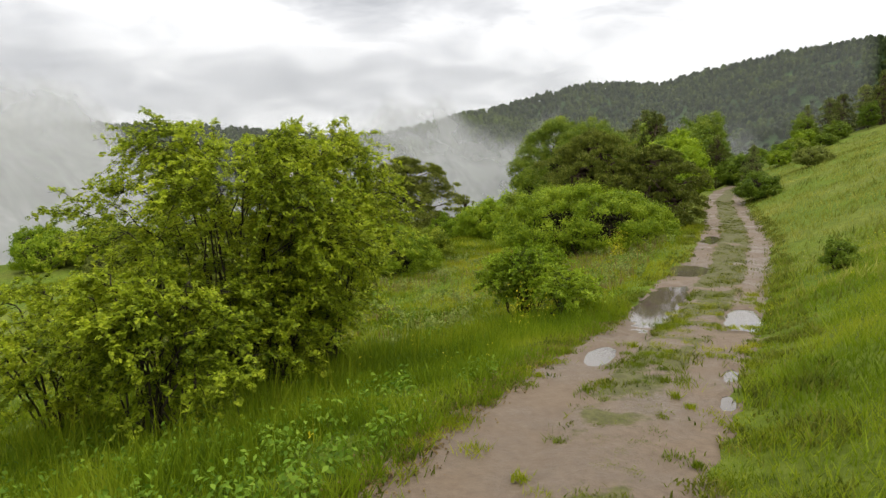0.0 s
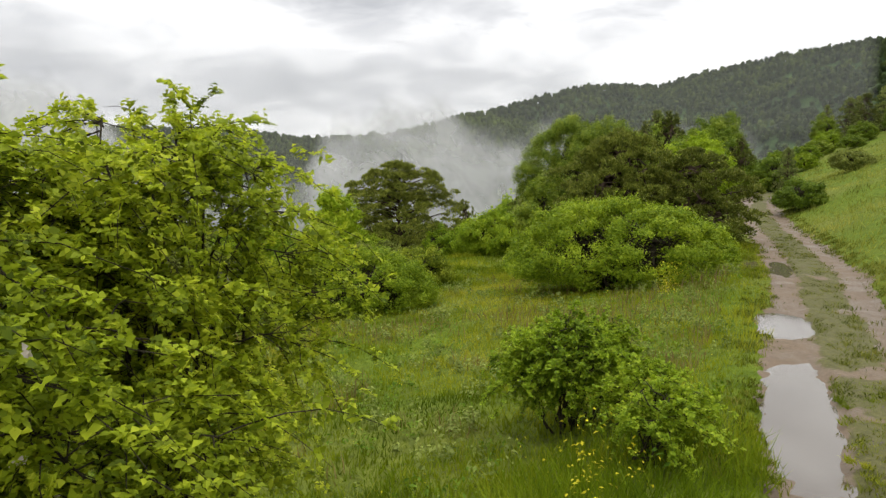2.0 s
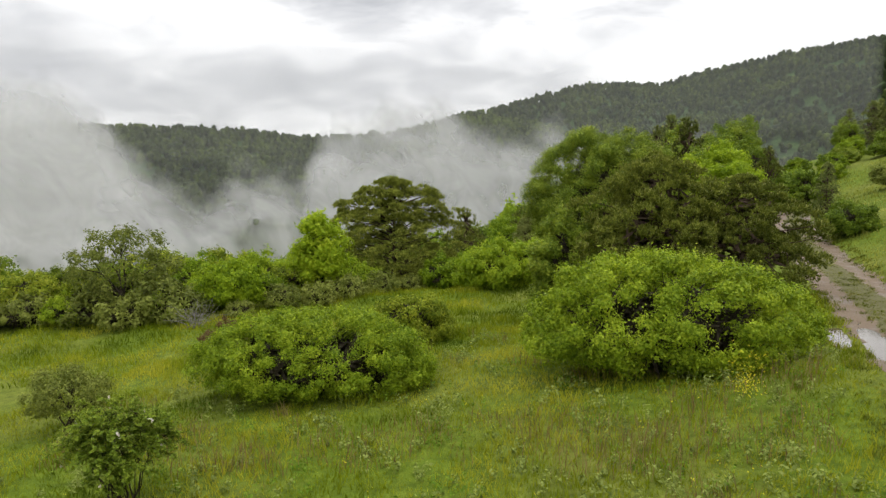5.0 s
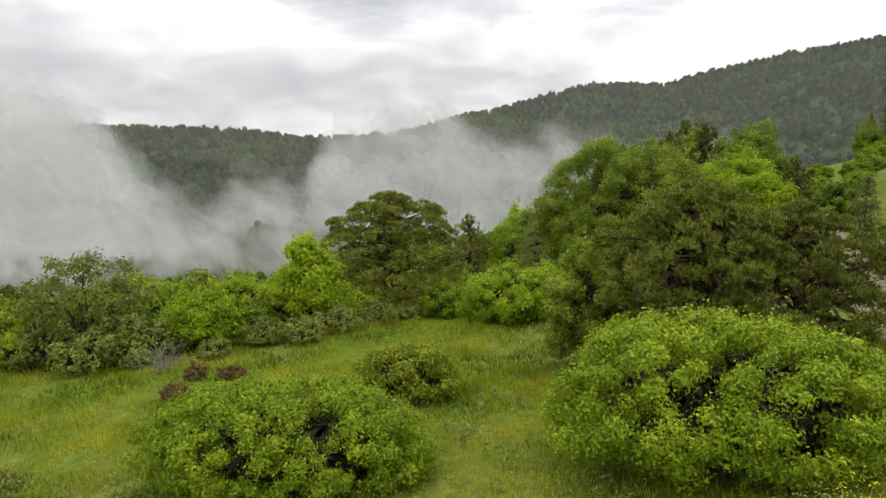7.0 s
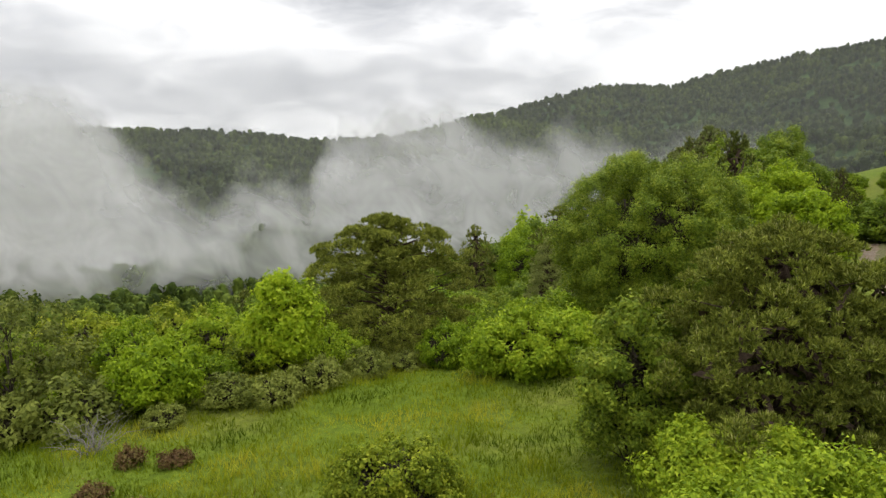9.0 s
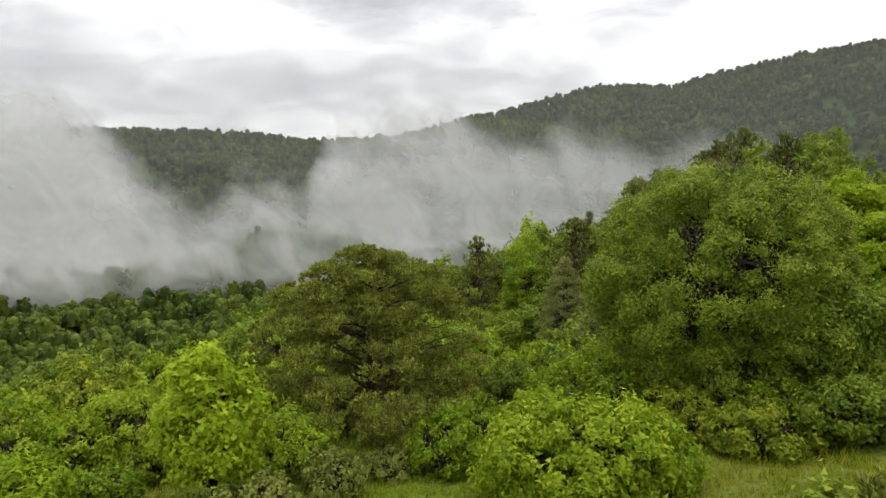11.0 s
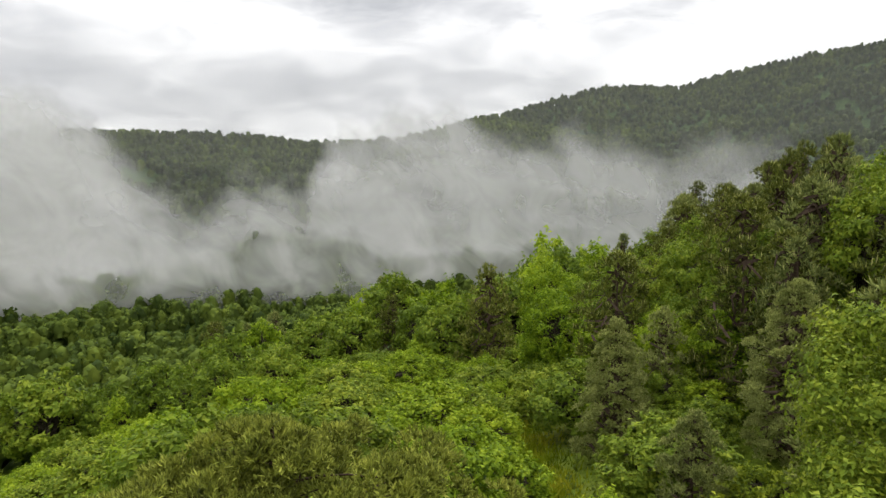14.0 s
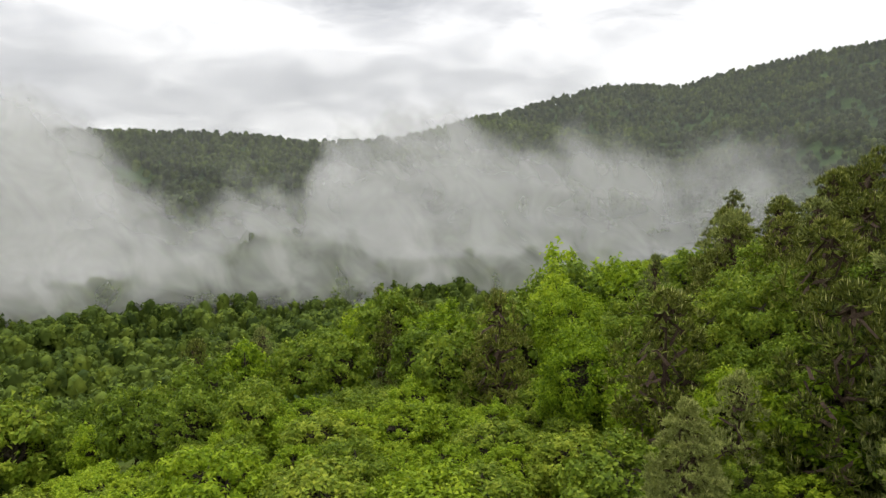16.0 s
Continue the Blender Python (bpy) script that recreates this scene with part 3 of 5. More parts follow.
def woody(seed, half, height, low, clumps, size, leaf, cover=1.6, belly=0.35, lump=0.38, stems=9, stem_r=0.035, single=False, ragged=0.25, shoots=5, reach=1.75, simple=False, bare=0.0, lobes=12):
    """Leaves and wood of a bush or broadleaf tree, with its foot at the origin; in dense crowns the wood also holds
    dark shade quads. size: a clump's radius; cover: leaf area over clump area.
    """
    r = rng(seed)
    inner = (half[0] - size * 0.6, half[1] - size * 0.6)
    c, d, shade_core, shade_out = crown_clumps(r, inner, height - size * 0.6, low, belly, clumps, lump, lobes)
    rho = size * r.uniform(0.6, 1.35, clumps)
    per = np.maximum((2 * np.pi * rho ** 2 * cover / (leaf * leaf * 0.33)).astype(int), 4)
    per = np.maximum((per * (1 - bare * np.clip(1.15 - c[:, 2] / (height * 0.75), 0, 1))).astype(int), 4)
    idx = np.repeat(np.arange(clumps), per)
    m = len(idx)
    e = unit(r.normal(0, 1, (m, 3)) + d[idx] * 0.75 + np.array([0, 0, 0.55]))
    rad = rho[idx] * np.where(r.uniform(0, 1, m) < ragged, r.uniform(0.9, 1.5, m), r.uniform(0.65, 1.0, m))
    pos = c[idx] + e * rad[:, None] * np.array([1.1, 1.1, 0.8])
    pos[:, 2] = np.maximum(pos[:, 2], r.uniform(0.02, 0.25, m))
    # young shoots that stand out of the clumps
    if shoots:
        k = np.repeat(np.arange(clumps), shoots)
        sd = unit(d[k] * 0.8 + r.normal(0, 0.45, (len(k), 3)) + np.array([0, 0, 0.6]))
        along = r.uniform(0.7, 1.0, (len(k), 9)) * np.linspace(0.75, reach, 9)
        sp = (c[k][:, None] + sd[:, None] * (along * rho[k][:, None] * r.uniform(0.6, 1.15, (len(k), 1)))[..., None] + r.normal(0, leaf * 0.45, (len(k), 9, 3))).reshape(-1, 3)
        keep = sp[:, 2] > 0.1
        pos, e = np.concatenate([pos, sp[keep]]), np.concatenate([e, np.repeat(sd, 9, 0)[keep]])
    leaves = leaf_cloud(r, pos, e, leaf, leaf * 0.66, 0.38, simple)
    ways, mains, fork = [], [], np.array([0, 0, low * 0.9 + 0.2])
    if single:
        ways.append((bend(r, (0, 0, -0.3), fork, 5, 0.04), stem_r, stem_r * 0.75))
    ends = c[r.choice(clumps, stems, replace=False)]
    for end in ends:
        start = fork if single else np.array([r.normal(0, half[0] * 0.06), r.normal(0, half[1] * 0.06), -0.25])
        p = bend(r, start, end * np.array([0.9, 0.9, 0.95]), 7, 0.022 * height)
        mains.append(p)
        ways.append((p, stem_r * (0.6 if single else 0.8), stem_r * 0.22))
    for t in c[r.choice(clumps, min(stems * (1 if simple else 5), clumps), replace=False)]:
        p = mains[int(np.argmin([np.linalg.norm(w[4] - t) for w in mains]))]
        ways.append((bend(r, p[r.randint(2, 6)], t, 5, 0.015 * height), stem_r * 0.26, stem_r * 0.07))
    wood = tubes(ways)
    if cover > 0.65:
        # dark bark-coloured quads stand in for the shade inside the crown
        low_cut = shade_core[:, 2] > 0.2
        p, n = shade_core[low_cut], shade_out[low_cut]
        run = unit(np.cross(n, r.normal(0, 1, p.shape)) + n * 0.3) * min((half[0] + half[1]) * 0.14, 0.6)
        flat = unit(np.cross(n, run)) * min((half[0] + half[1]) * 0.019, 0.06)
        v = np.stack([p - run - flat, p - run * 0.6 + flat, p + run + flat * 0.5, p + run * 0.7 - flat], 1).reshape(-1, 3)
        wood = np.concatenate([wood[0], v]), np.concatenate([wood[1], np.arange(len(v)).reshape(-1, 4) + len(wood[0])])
    return leaves, wood


def pine_parts(seed, half, height, low, clumps, size, needle, top=0.5, cover=1.0, full=9, candles=0, open_crown=False, tiers=0.22, ragged=1.0):
    """Needles, wood and new shoots of a pine: pads of needles on whorled limbs that turn up at their ends. Unless
    open_crown, the wood also holds dark quads for inner shade. top: 0 pointed, 1 round.
    """
    r = rng(seed)
    trunk = bend(r, (0, 0, -0.3), (r.normal(0, 0.1), r.normal(0, 0.1), height * 0.97), 8, 0.03)
    ways = [(trunk, height * 0.014 + 0.03, 0.03)]
    f = np.sort(r.uniform(0, 1, clumps) ** 1.15)
    tier = np.round(f * height * 1.1) / (height * 1.1)
    f = np.clip(f * (1 - tiers) + tier * tiers, 0, 1)
    wide = (1 - f ** (1.15 + 2.2 * top)) ** (1.0 - 0.55 * top) * (0.72 + 0.28 * np.minimum(f * 5, 1))
    a = np.arange(clumps) * 2.39996 + r.uniform(-0.5, 0.5, clumps)
    gap = 0.80 + ragged * (0.14 * np.sin(2 * a + 5 * tier + seed) + 0.12 * np.sin(5 * a - 13 * tier + 2 * seed) + r.normal(0, 0.09, clumps))
    q = wide * gap * np.where(r.uniform(0, 1, clumps) < 0.3, r.uniform(0.35, 0.8, clumps), 1)
    c = np.stack([half * q * np.cos(a), half * q * np.sin(a), low + (height - low - size * 0.5) * f + 0.10 * half * q], -1)
    rho = size * r.uniform(0.6, 1.3, clumps) * (0.55 + 0.45 * np.minimum(wide * 2.2, 1))
    for k in range(0, clumps, 3):
        reach = half * q[k]
        ways.append((bend(r, (0, 0, max(c[k, 2] - 0.3 * reach, 0.1)), c[k], 5, 0.02 * half), 0.02 + 0.011 * reach, 0.012))
    # tufts over each pad, needles spreading forward from each tuft
    per = np.maximum((2 * np.pi * rho ** 2 * cover / (needle * needle * 1.25)).astype(int), 5)
    idx = np.repeat(np.arange(clumps), per)
    m = len(idx)
    out = np.stack([np.cos(a), np.sin(a), np.full(clumps, 0.6)], -1)
    e = unit(r.normal(0, 1, (m, 3)) * np.array([1, 1, 0.8]) + out[idx] * 0.6 + np.array([0, 0, 0.5]))
    tuft = c[idx] + e * (rho[idx] * r.uniform(0.45, 1.0, m))[:, None] * np.array([1.15, 1.15, 0.65])
    high = np.flatnonzero(e[:, 2] > 0.35)
    pick = high[r.choice(len(high), min(len(high), candles * clumps), replace=False)] if candles else high[:0]
    tips, tip_out = tuft[pick], e[pick]
    e, tuft = np.repeat(e, full, 0), np.repeat(tuft, full, 0)
    m *= full
    d = unit(e * 0.55 + np.array([0, 0, 0.6]) + r.normal(0, 0.5, (m, 3)))
    side = unit(np.cross(d, r.normal(0, 1, (m, 3))))
    L = needle * r.uniform(0.7, 1.25, (m, 1))
    w = needle * 0.15
    v = np.stack([tuft - side * w, tuft + side * w, tuft + d * L], 1)
    v = v.reshape(-1, 3)
    needles = v, np.arange(len(v)).reshape(-1, 3)
    wood = tubes(ways)
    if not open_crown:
        # bark-dark quads behind the pads, added as shade within the crown
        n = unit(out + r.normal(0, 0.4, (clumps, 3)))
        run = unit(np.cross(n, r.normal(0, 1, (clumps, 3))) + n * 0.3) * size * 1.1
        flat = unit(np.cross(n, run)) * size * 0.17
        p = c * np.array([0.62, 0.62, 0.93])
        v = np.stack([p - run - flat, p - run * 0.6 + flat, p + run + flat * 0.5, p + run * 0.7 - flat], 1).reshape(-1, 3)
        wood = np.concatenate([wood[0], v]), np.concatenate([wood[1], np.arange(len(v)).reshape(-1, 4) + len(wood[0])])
    if not candles:
        return needles, wood, None
    # upright pale candles, each a slim spindle of three faces
    k = len(tips)
    axis = unit(np.array([0, 0, 1.0]) + tip_out * 0.25 + r.normal(0, 0.12, (k, 3)))
    long = needle * r.uniform(0.8, 1.6, (k, 1))
    ring = []
    for g in (0.0, 2.0944, 4.1888):
        around = np.array([math.cos(g), math.sin(g), 0.0])
        ring.append(tips + axis * long * 0.25 + around * needle * 0.085)
    v = np.stack([*ring, tips + axis * long], 1).reshape(-1, 3)
    i = np.arange(k)[:, None] * 4
    shoots = v, np.concatenate([i + np.array([[0, 1, 3]]), i + np.array([[1, 2, 3]]), i + np.array([[2, 0, 3]])])
    return needles, wood, shoots


def plant(name, place, leaves, wood, leaf_mat, bark, label, category, group="", crown="foliage", stem="wood", turn=0.0):
    x, y = place
    thing = new(name)
    thing.empty_display_size = 0.3
    thing.matrix_basis = pose(x, y, float(ground_z(x, y)), 0, 0, turn)
    part_of(thing, crown, mesh_from(crown, *leaves, leaf_mat))
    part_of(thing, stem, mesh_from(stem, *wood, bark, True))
    return tagged(thing, label, category, group)


def rose_parts(seed, half, height, stems, twigs, leaf, low=0.10):
    """Leaves and wood of a wild rose: arching canes, drooping twigs, sprays of small leaflets."""
    r = rng(seed)
    canes, thin, pos, out = [], [], [], []
    for k in range(stems):
        a = 2.39996 * k + r.normal(0, 0.3)
        f = math.sqrt((k + 0.5) / stems)
        q = f * r.uniform(0.75, 1.0)
        end = np.array([half[0] * q * math.cos(a), half[1] * q * math.sin(a), height * (1.0 - 0.48 * f ** 3.5) * r.uniform(0.84, 0.94)])
        start = np.array([half[0] * 0.13 * f * math.cos(a) + r.normal(0, 0.08), half[1] * 0.13 * f * math.sin(a) + r.normal(0, 0.08), -0.2])
        ctrl = start * 0.65 + end * 0.35
        ctrl[2] = end[2] + height * 0.22 * f
        t = np.linspace(0, 1, 11)[:, None]
        p = (1 - t) ** 2 * start + 2 * t * (1 - t) * ctrl + t ** 2 * end
        p[1:] += r.normal(0, 0.06, (10, 3))
        p += np.array([math.sin(k * 1.7), math.cos(k * 2.3), 0]) * 0.22 * np.sin(np.linspace(0, 3.0, 11))[:, None]
        canes.append((p, r.uniform(0.012, 0.024), 0.005))
        for j in range(twigs):
            g = 1.0 if j == 0 else low + (1 - low) * r.uniform(0, 1) ** 0.75
            i = min(int(g * 10), 9)
            s0 = p[i] * (1 - (g * 10 - i)) + p[i + 1] * (g * 10 - i)
            way = unit(np.array([[math.cos(a) * 0.7, math.sin(a) * 0.7, 0.12]]) + r.normal(0, 0.6, (1, 3)) * np.array([1, 1, 0.7]))[0]
            n = r.uniform(0.35, 1.0) * (0.6 + 0.1 * height)
            u = np.linspace(0, 1, 6)[:, None]
            w = s0 + way * n * u + np.array([0, 0, -0.42 * n]) * u ** 2.2
            w[1:] += r.normal(0, 0.015, (5, 3))
            if w[-1, 2] < 0.25:
                continue
            thin.append((w, 0.006, 0.002))
            for v in r.uniform(0.15, 1.0, 17):
                i = min(int(v * 5), 4)
                foot = w[i] * (1 - (v * 5 - i)) + w[i + 1] * (v * 5 - i)
                ax = unit(way * 0.5 + r.normal(0, 0.7, (1, 3)) + np.array([0, 0, -0.05]))[0]
                face = unit(np.array([[0, 0, 1.0]]) + r.normal(0, 0.45, (1, 3)) + way * 0.25)[0]
                cross = np.cross(face, ax)
                for h, side in ((0.5, 1), (0.5, -1), (1.15, 1), (1.15, -1), (1.8, 0)):
                    pos.append(foot + ax * leaf * h + cross * side * leaf * 0.55)
                    out.append(face)
    wood_a, wood_b = tubes(canes), tubes(thin, 3)
    wood = np.concatenate([wood_a[0], wood_b[0]]), np.concatenate([wood_a[1], wood_b[1] + len(wood_a[0])])
    return leaf_cloud(r, np.array(pos), np.array(out), leaf * 1.25, leaf * 0.85, 0.22), wood


def rose(place, half, height, seed, label, stems, twigs, leaf, mat=None, low=0.12):
    lv, wd = rose_parts(seed, half, height, stems, twigs, leaf, low)
    return plant("rose_bush", place, lv, wd, mat or LEAF_ROSE, BARK, label, "bush", "wild rose bushes")


def bush(place, half, height, seed, mat, label, clumps, size, leaf, low=0.0, group="meadow bushes", **more):
    lv, wd = woody(seed, half, height, low, clumps, size, leaf, **more)
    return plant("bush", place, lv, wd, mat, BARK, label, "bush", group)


def tree(place, half, height, seed, mat, label, clumps, size, leaf, low=1.0, group="broadleaf trees", **more):
    more = {"belly": 0.42, "stems": 9, **more}
    lv, wd = woody(seed, half, height, low, clumps, size, leaf, stem_r=0.05 + height * 0.011, single=True, **more)
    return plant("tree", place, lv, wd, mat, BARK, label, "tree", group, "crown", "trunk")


def pine(place, half, height, seed, mat, label, clumps=110, size=0.6, needle=0.24, low=0.6, top=0.6, cover=1.0, group="pine trees", **more):
    lv, wd, shoots = pine_parts(seed, half, height, low, clumps, size, needle, top, cover, **more)
    thing = plant("pine_tree", place, lv, wd, mat, BARK_PINE, label, "pine tree", group, "needles", "trunk")
    if shoots:
        tagged(part_of(thing, "new_growth", mesh_from("new_growth", *shoots, CANDLE)), "pale upright candles of new growth", kind="stuff")
    return thing


# the wild rose bushes beside the start of the track
ROSE = "wild rose bush with fresh green leaves and dark arching stems"
blossoming = [rose((-3.4, 10.4), (2.6, 2.3), 4.8, 11, ROSE, 32, 30, 0.046)]
rose((-2.1, 11.7), (1.4, 1.4), 4.9, 44, "slender rose bush with an arching crown", 24, 27, 0.046)
rose((-5.7, 9.4), (1.9, 1.7), 2.5, 12, ROSE, 20, 18, 0.046)
rose((-3.6, 7.9), (1.4, 1.2), 2.3, 21, "low spreading rose bush in deep grass", 24, 16, 0.046)
rose((-2.5, 9.5), (1.25, 1.0), 2.1, 30, "low spreading rose bush under a taller one", 20, 15, 0.046)
rose((-2.6, 13.1), (1.6, 0.9), 2.7, 29, "dense low rose bush behind a taller one", 16, 14, 0.05)
rose((2.3, 16.6), (1.3, 1.1), 1.85, 13, "low round bush with light green leaves", 28, 19, 0.045, LEAF_BRIGHT, 0.15)
rose((2.9, 14.4), (0.75, 0.65), 1.1, 14, "small bush in the grass beside the track", 13, 12, 0.042, LEAF_BRIGHT, 0.15)
bush((7.3, 31.2), (4.5, 2.8), 3.4, 15, LEAF_HEDGE, "broad rounded bush with bright green leaves", 430, 0.34, 0.08, 0.05, cover=1.1, belly=0.27, stems=40, bare=0.75, stem_r=0.05, lump=0.27, simple=True, lobes=26)
bush((-3.7, 32.3), (3.9, 2.0), 2.75, 16, LEAF_HEDGE, "wide low bush with bright green leaves", 350, 0.30, 0.072, 0.05, cover=1.1, belly=0.27, stems=40, bare=0.75, stem_r=0.04, lump=0.27, simple=True, lobes=22)
bush((-0.9, 38.6), (1.9, 1.5), 2.1, 22, LEAF_BUSH, "rounded green bush behind a wider one", 60, 0.34, 0.11, cover=1.3)
blossoming.append(rose((-6.5, 25.2), (1.0, 0.9), 2.45, 17, "upright bush with pale blossom on the meadow", 20, 16, 0.046, LEAF_TREE, 0.3))
bush((-10.8, 30.6), (1.3, 1.1), 1.8, 18, LEAF_OLIVE, "thin olive-green bush on the meadow", 50, 0.25, 0.08, 0.3, cover=0.6, belly=0.5, ragged=0.45)
bush((6.0, 40.2), (1.7, 1.6), 5.0, 23, LEAF_OAK, "tall narrow bush with fresh green leaves", 130, 0.36, 0.11, cover=1.2, belly=0.4, lump=0.5, simple=True)
bush((7.2, 36.0), (2.3, 1.6), 2.6, 38, LEAF_HEDGE, "leafy bush behind a broader one", 120, 0.36, 0.10, cover=1.2, belly=0.42, lump=0.45, simple=True)
bush((4.8, 50.2), (3.3, 2.2), 3.0, 19, LEAF_BRIGHT, "rounded light green bush before the trees", 110, 0.5, 0.16, simple=True)
bush((-11.4, 47.5), (1.6, 1.5), 3.1, 20, LEAF_YOUNG, "tall bright green bush at the meadow's edge", 50, 0.45, 0.16, 0.1, simple=True)
bush((26.5, 52.2), (1.9, 1.5), 2.2, 24, LEAF_TREE, "round bush on the grassy bank above the track", 50, 0.36, 0.13, simple=True)
bush((10.9, 16.9), (0.45, 0.4), 0.8, 25, LEAF_TREE, "small dark bush on the grassy bank", 24, 0.16, 0.06)
bush((34.0, 71.0), (2.6, 2.2), 3.6, 26, LEAF_TREE, "round bush on the grassy bank above the track", 50, 0.5, 0.2, simple=True)
bush((38.0, 64.0), (2.2, 1.6), 1.7, 27, LEAF_OLIVE, "flat bush on the grassy bank", 36, 0.4, 0.18)
bush((22.5, 61.0), (2.4, 2.0), 3.2, 28, LEAF_BRIGHT, "bright bush where the track leaves the meadow", 50, 0.5, 0.2)

tree((-6.9, 50.8), (1.6, 1.5), 5.2, 31, LEAF_YOUNG, "young tree with bright yellow-green leaves", 64, 0.5, 0.18, 0.5, lump=0.58, simple=True)
tree((-17.5, 47.8), (3.2, 2.6), 5.2, 32, LEAF_OLIVE, "thin olive-grey tree with bare upper twigs", 70, 0.5, 0.16, 0.5, cover=0.28, lump=0.5, simple=True)
tree((12.5, 58.5), (5.6, 5.4), 8.6 - float(ground_z(12.5, 58.5)), 33, LEAF_OAK, "large oak with a dense rounded crown", 520, 0.54, 0.105, 0.3, cover=0.8, lump=0.5, simple=True, lobes=20, ragged=0.5, shoots=12)
tree((25.8, 66.5), (2.9, 2.7), 6.1 - float(ground_z(25.8, 66.5)), 39, LEAF_YOUNG, "tree with a yellow-green crown beside the track", 90, 0.6, 0.2, 0.3, lump=0.5, simple=True)
tree((28.3, 76.2), (4.6, 4.4), 8.4 - float(ground_z(28.3, 76.2)), 34, LEAF_YOUNG, "tree with a yellow-green crown behind the pines", 150, 0.75, 0.22, 0.4, lump=0.5, simple=True)

pine((-3.0, 60.0), 6.0, 8.6, 41, NEEDLE_OLD, "broad old pine with a spreading dark crown", 440, 0.56, 0.17, 0.0, 0.42, 1.35, open_crown=True, tiers=0.26, ragged=1.4)
pine((9.5, 39.2), 3.9, 6.9, 42, NEEDLE_FRESH, "bushy dark green pine beside the track", 330, 0.50, 0.16, 0.0, 0.42, 1.2, candles=6, tiers=0.2, ragged=1.3)
pine((13.3, 39.2), 3.4, 5.3, 43, NEEDLE_FRESH, "smaller pine leaning against a larger one", 260, 0.42, 0.15, 0.0, 0.5, 1.2, candles=6, tiers=0.2, ragged=1.2)
pine((11.2, 87.8), 3.0, 9.5, 47, NEEDLE_PALE, "grey-green conical pine on the slope", 330, 0.42, 0.19, 0.0, 0.2, 1.1, candles=4)
pine((19.8, 82.7), 3.6, 10.5, 48, NEEDLE_PALE, "grey-green conical pine with pale new shoots", 360, 0.42, 0.19, 0.0, 0.2, 1.1, candles=4)
pine((11.2, 74.8), 1.9, 6.4, 49, NEEDLE_PALE, "small grey-green pine between the bushes", 150, 0.36, 0.17, 0.0, 0.25, 1.1, candles=4)
pine((10.4, 82.2), 1.5, 2.9, 50, NEEDLE_OLD, "young yellow-green pine in the clearing", 90, 0.34, 0.16, 0.0, 0.5, 1.1, candles=5)

# pale blossoms, a few to a bush
for thing, size, count in zip(blossoming, (0.045, 0.05), (44, 30)):
    r = rng(count)
    crown = thing.children[0].data
    co = np.empty(len(crown.vertices) * 3, np.float32)
    crown.vertices.foreach_get("co", co)
    co = co.reshape(-1, 3)
    co = co[co[:, 2] > 0.8]
    at = np.repeat(co[r.choice(len(co), count, replace=False)] * np.array([1.04, 1.04, 1.0]), 5, 0)
    out = unit(np.repeat(r.normal(0, 1, (count, 3)) + np.array([0.3, -0.8, 0.6]), 5, 0))
    part_of(thing, "blossom", mesh_from("blossom", *leaf_cloud(r, at + r.normal(0, size * 0.3, at.shape), out, size, size * 0.8, 0.3), WHITE), "pale pink open blossoms")

bush((11.3, 52.6), (2.0, 1.5), 1.9, 36, LEAF_BUSH, "low bush at the foot of the trees", 50, 0.36, 0.14, simple=True)
bush((14.5, 52.2), (2.2, 1.5), 2.3, 37, LEAF_TREE, "low bush at the foot of the trees", 50, 0.4, 0.14, simple=True)
tree((14.6, 56.2), (2.9, 2.7), 6.8, 35, LEAF_TREE, "leafy tree crowding the pine beside the track", 90, 0.6, 0.17, 0.1, lump=0.5, simple=True)


def dead_wood(place, height, spread, count, seed, bark, name, label, category):
    r = rng(seed)
    x, y = place
    ways = []
    for k in range(count):
        tip = np.array([r.normal(0, spread), r.normal(0, spread), height * r.uniform(0.4, 1.05)])
        p = bend(r, (r.normal(0, 0.06), r.normal(0, 0.06), -0.1), tip, 7, 0.05 * height)
        ways.append((p, 0.02, 0.005))
        for _ in range(3):
            s0 = p[r.randint(2, 6)]
            ways.append((bend(r, s0, s0 + r.normal(0, 0.28, 3) * height + np.array([0, 0, 0.1]), 4, 0.02), 0.008, 0.003))
    ob = new(name, mesh_from(name, *tubes(ways), bark, True))
    ob.matrix_basis = pose(x, y, float(ground_z(x, y)))
    return tagged(ob, label, category)


dead_wood((-11.9, 43.6), 1.3, 0.8, 22, 301, BARK_GREY, "dead_bush", "leafless grey dead bush at the meadow's edge", "dead bush")
dead_wood((8.8, 57.4), 1.6, 0.6, 10, 302, BARK_GREY, "dead_bush", "leafless grey dead bush among the green ones", "dead bush")
dead_wood((-10.1, 26.2), 1.1, 0.3, 3, 303, BARK, "dead_sapling", "thin dead brown sapling on the meadow", "dead sapling")
for x, y, h in ((-10.0, 42.4, 0.6), (-8.4, 42.3, 0.42), (-9.9, 39.9, 0.45), (-8.2, 39.0, 0.38)):
    bush((x, y), (0.5, 0.45), h, int(310 + h * 100), RUST, "low bush with rust-brown leaves", 18, 0.18, 0.08, cover=0.3, ragged=0.8, shoots=9, stems=12, stem_r=0.012, simple=True)

# ---- woods on the slopes: a few grown shapes, copied ----
SHAPES = {}


def shape(key, thing):
    """Keep a grown plant by its kind, as the first of its copies."""
    SHAPES.setdefault(key, []).append([thing, False])


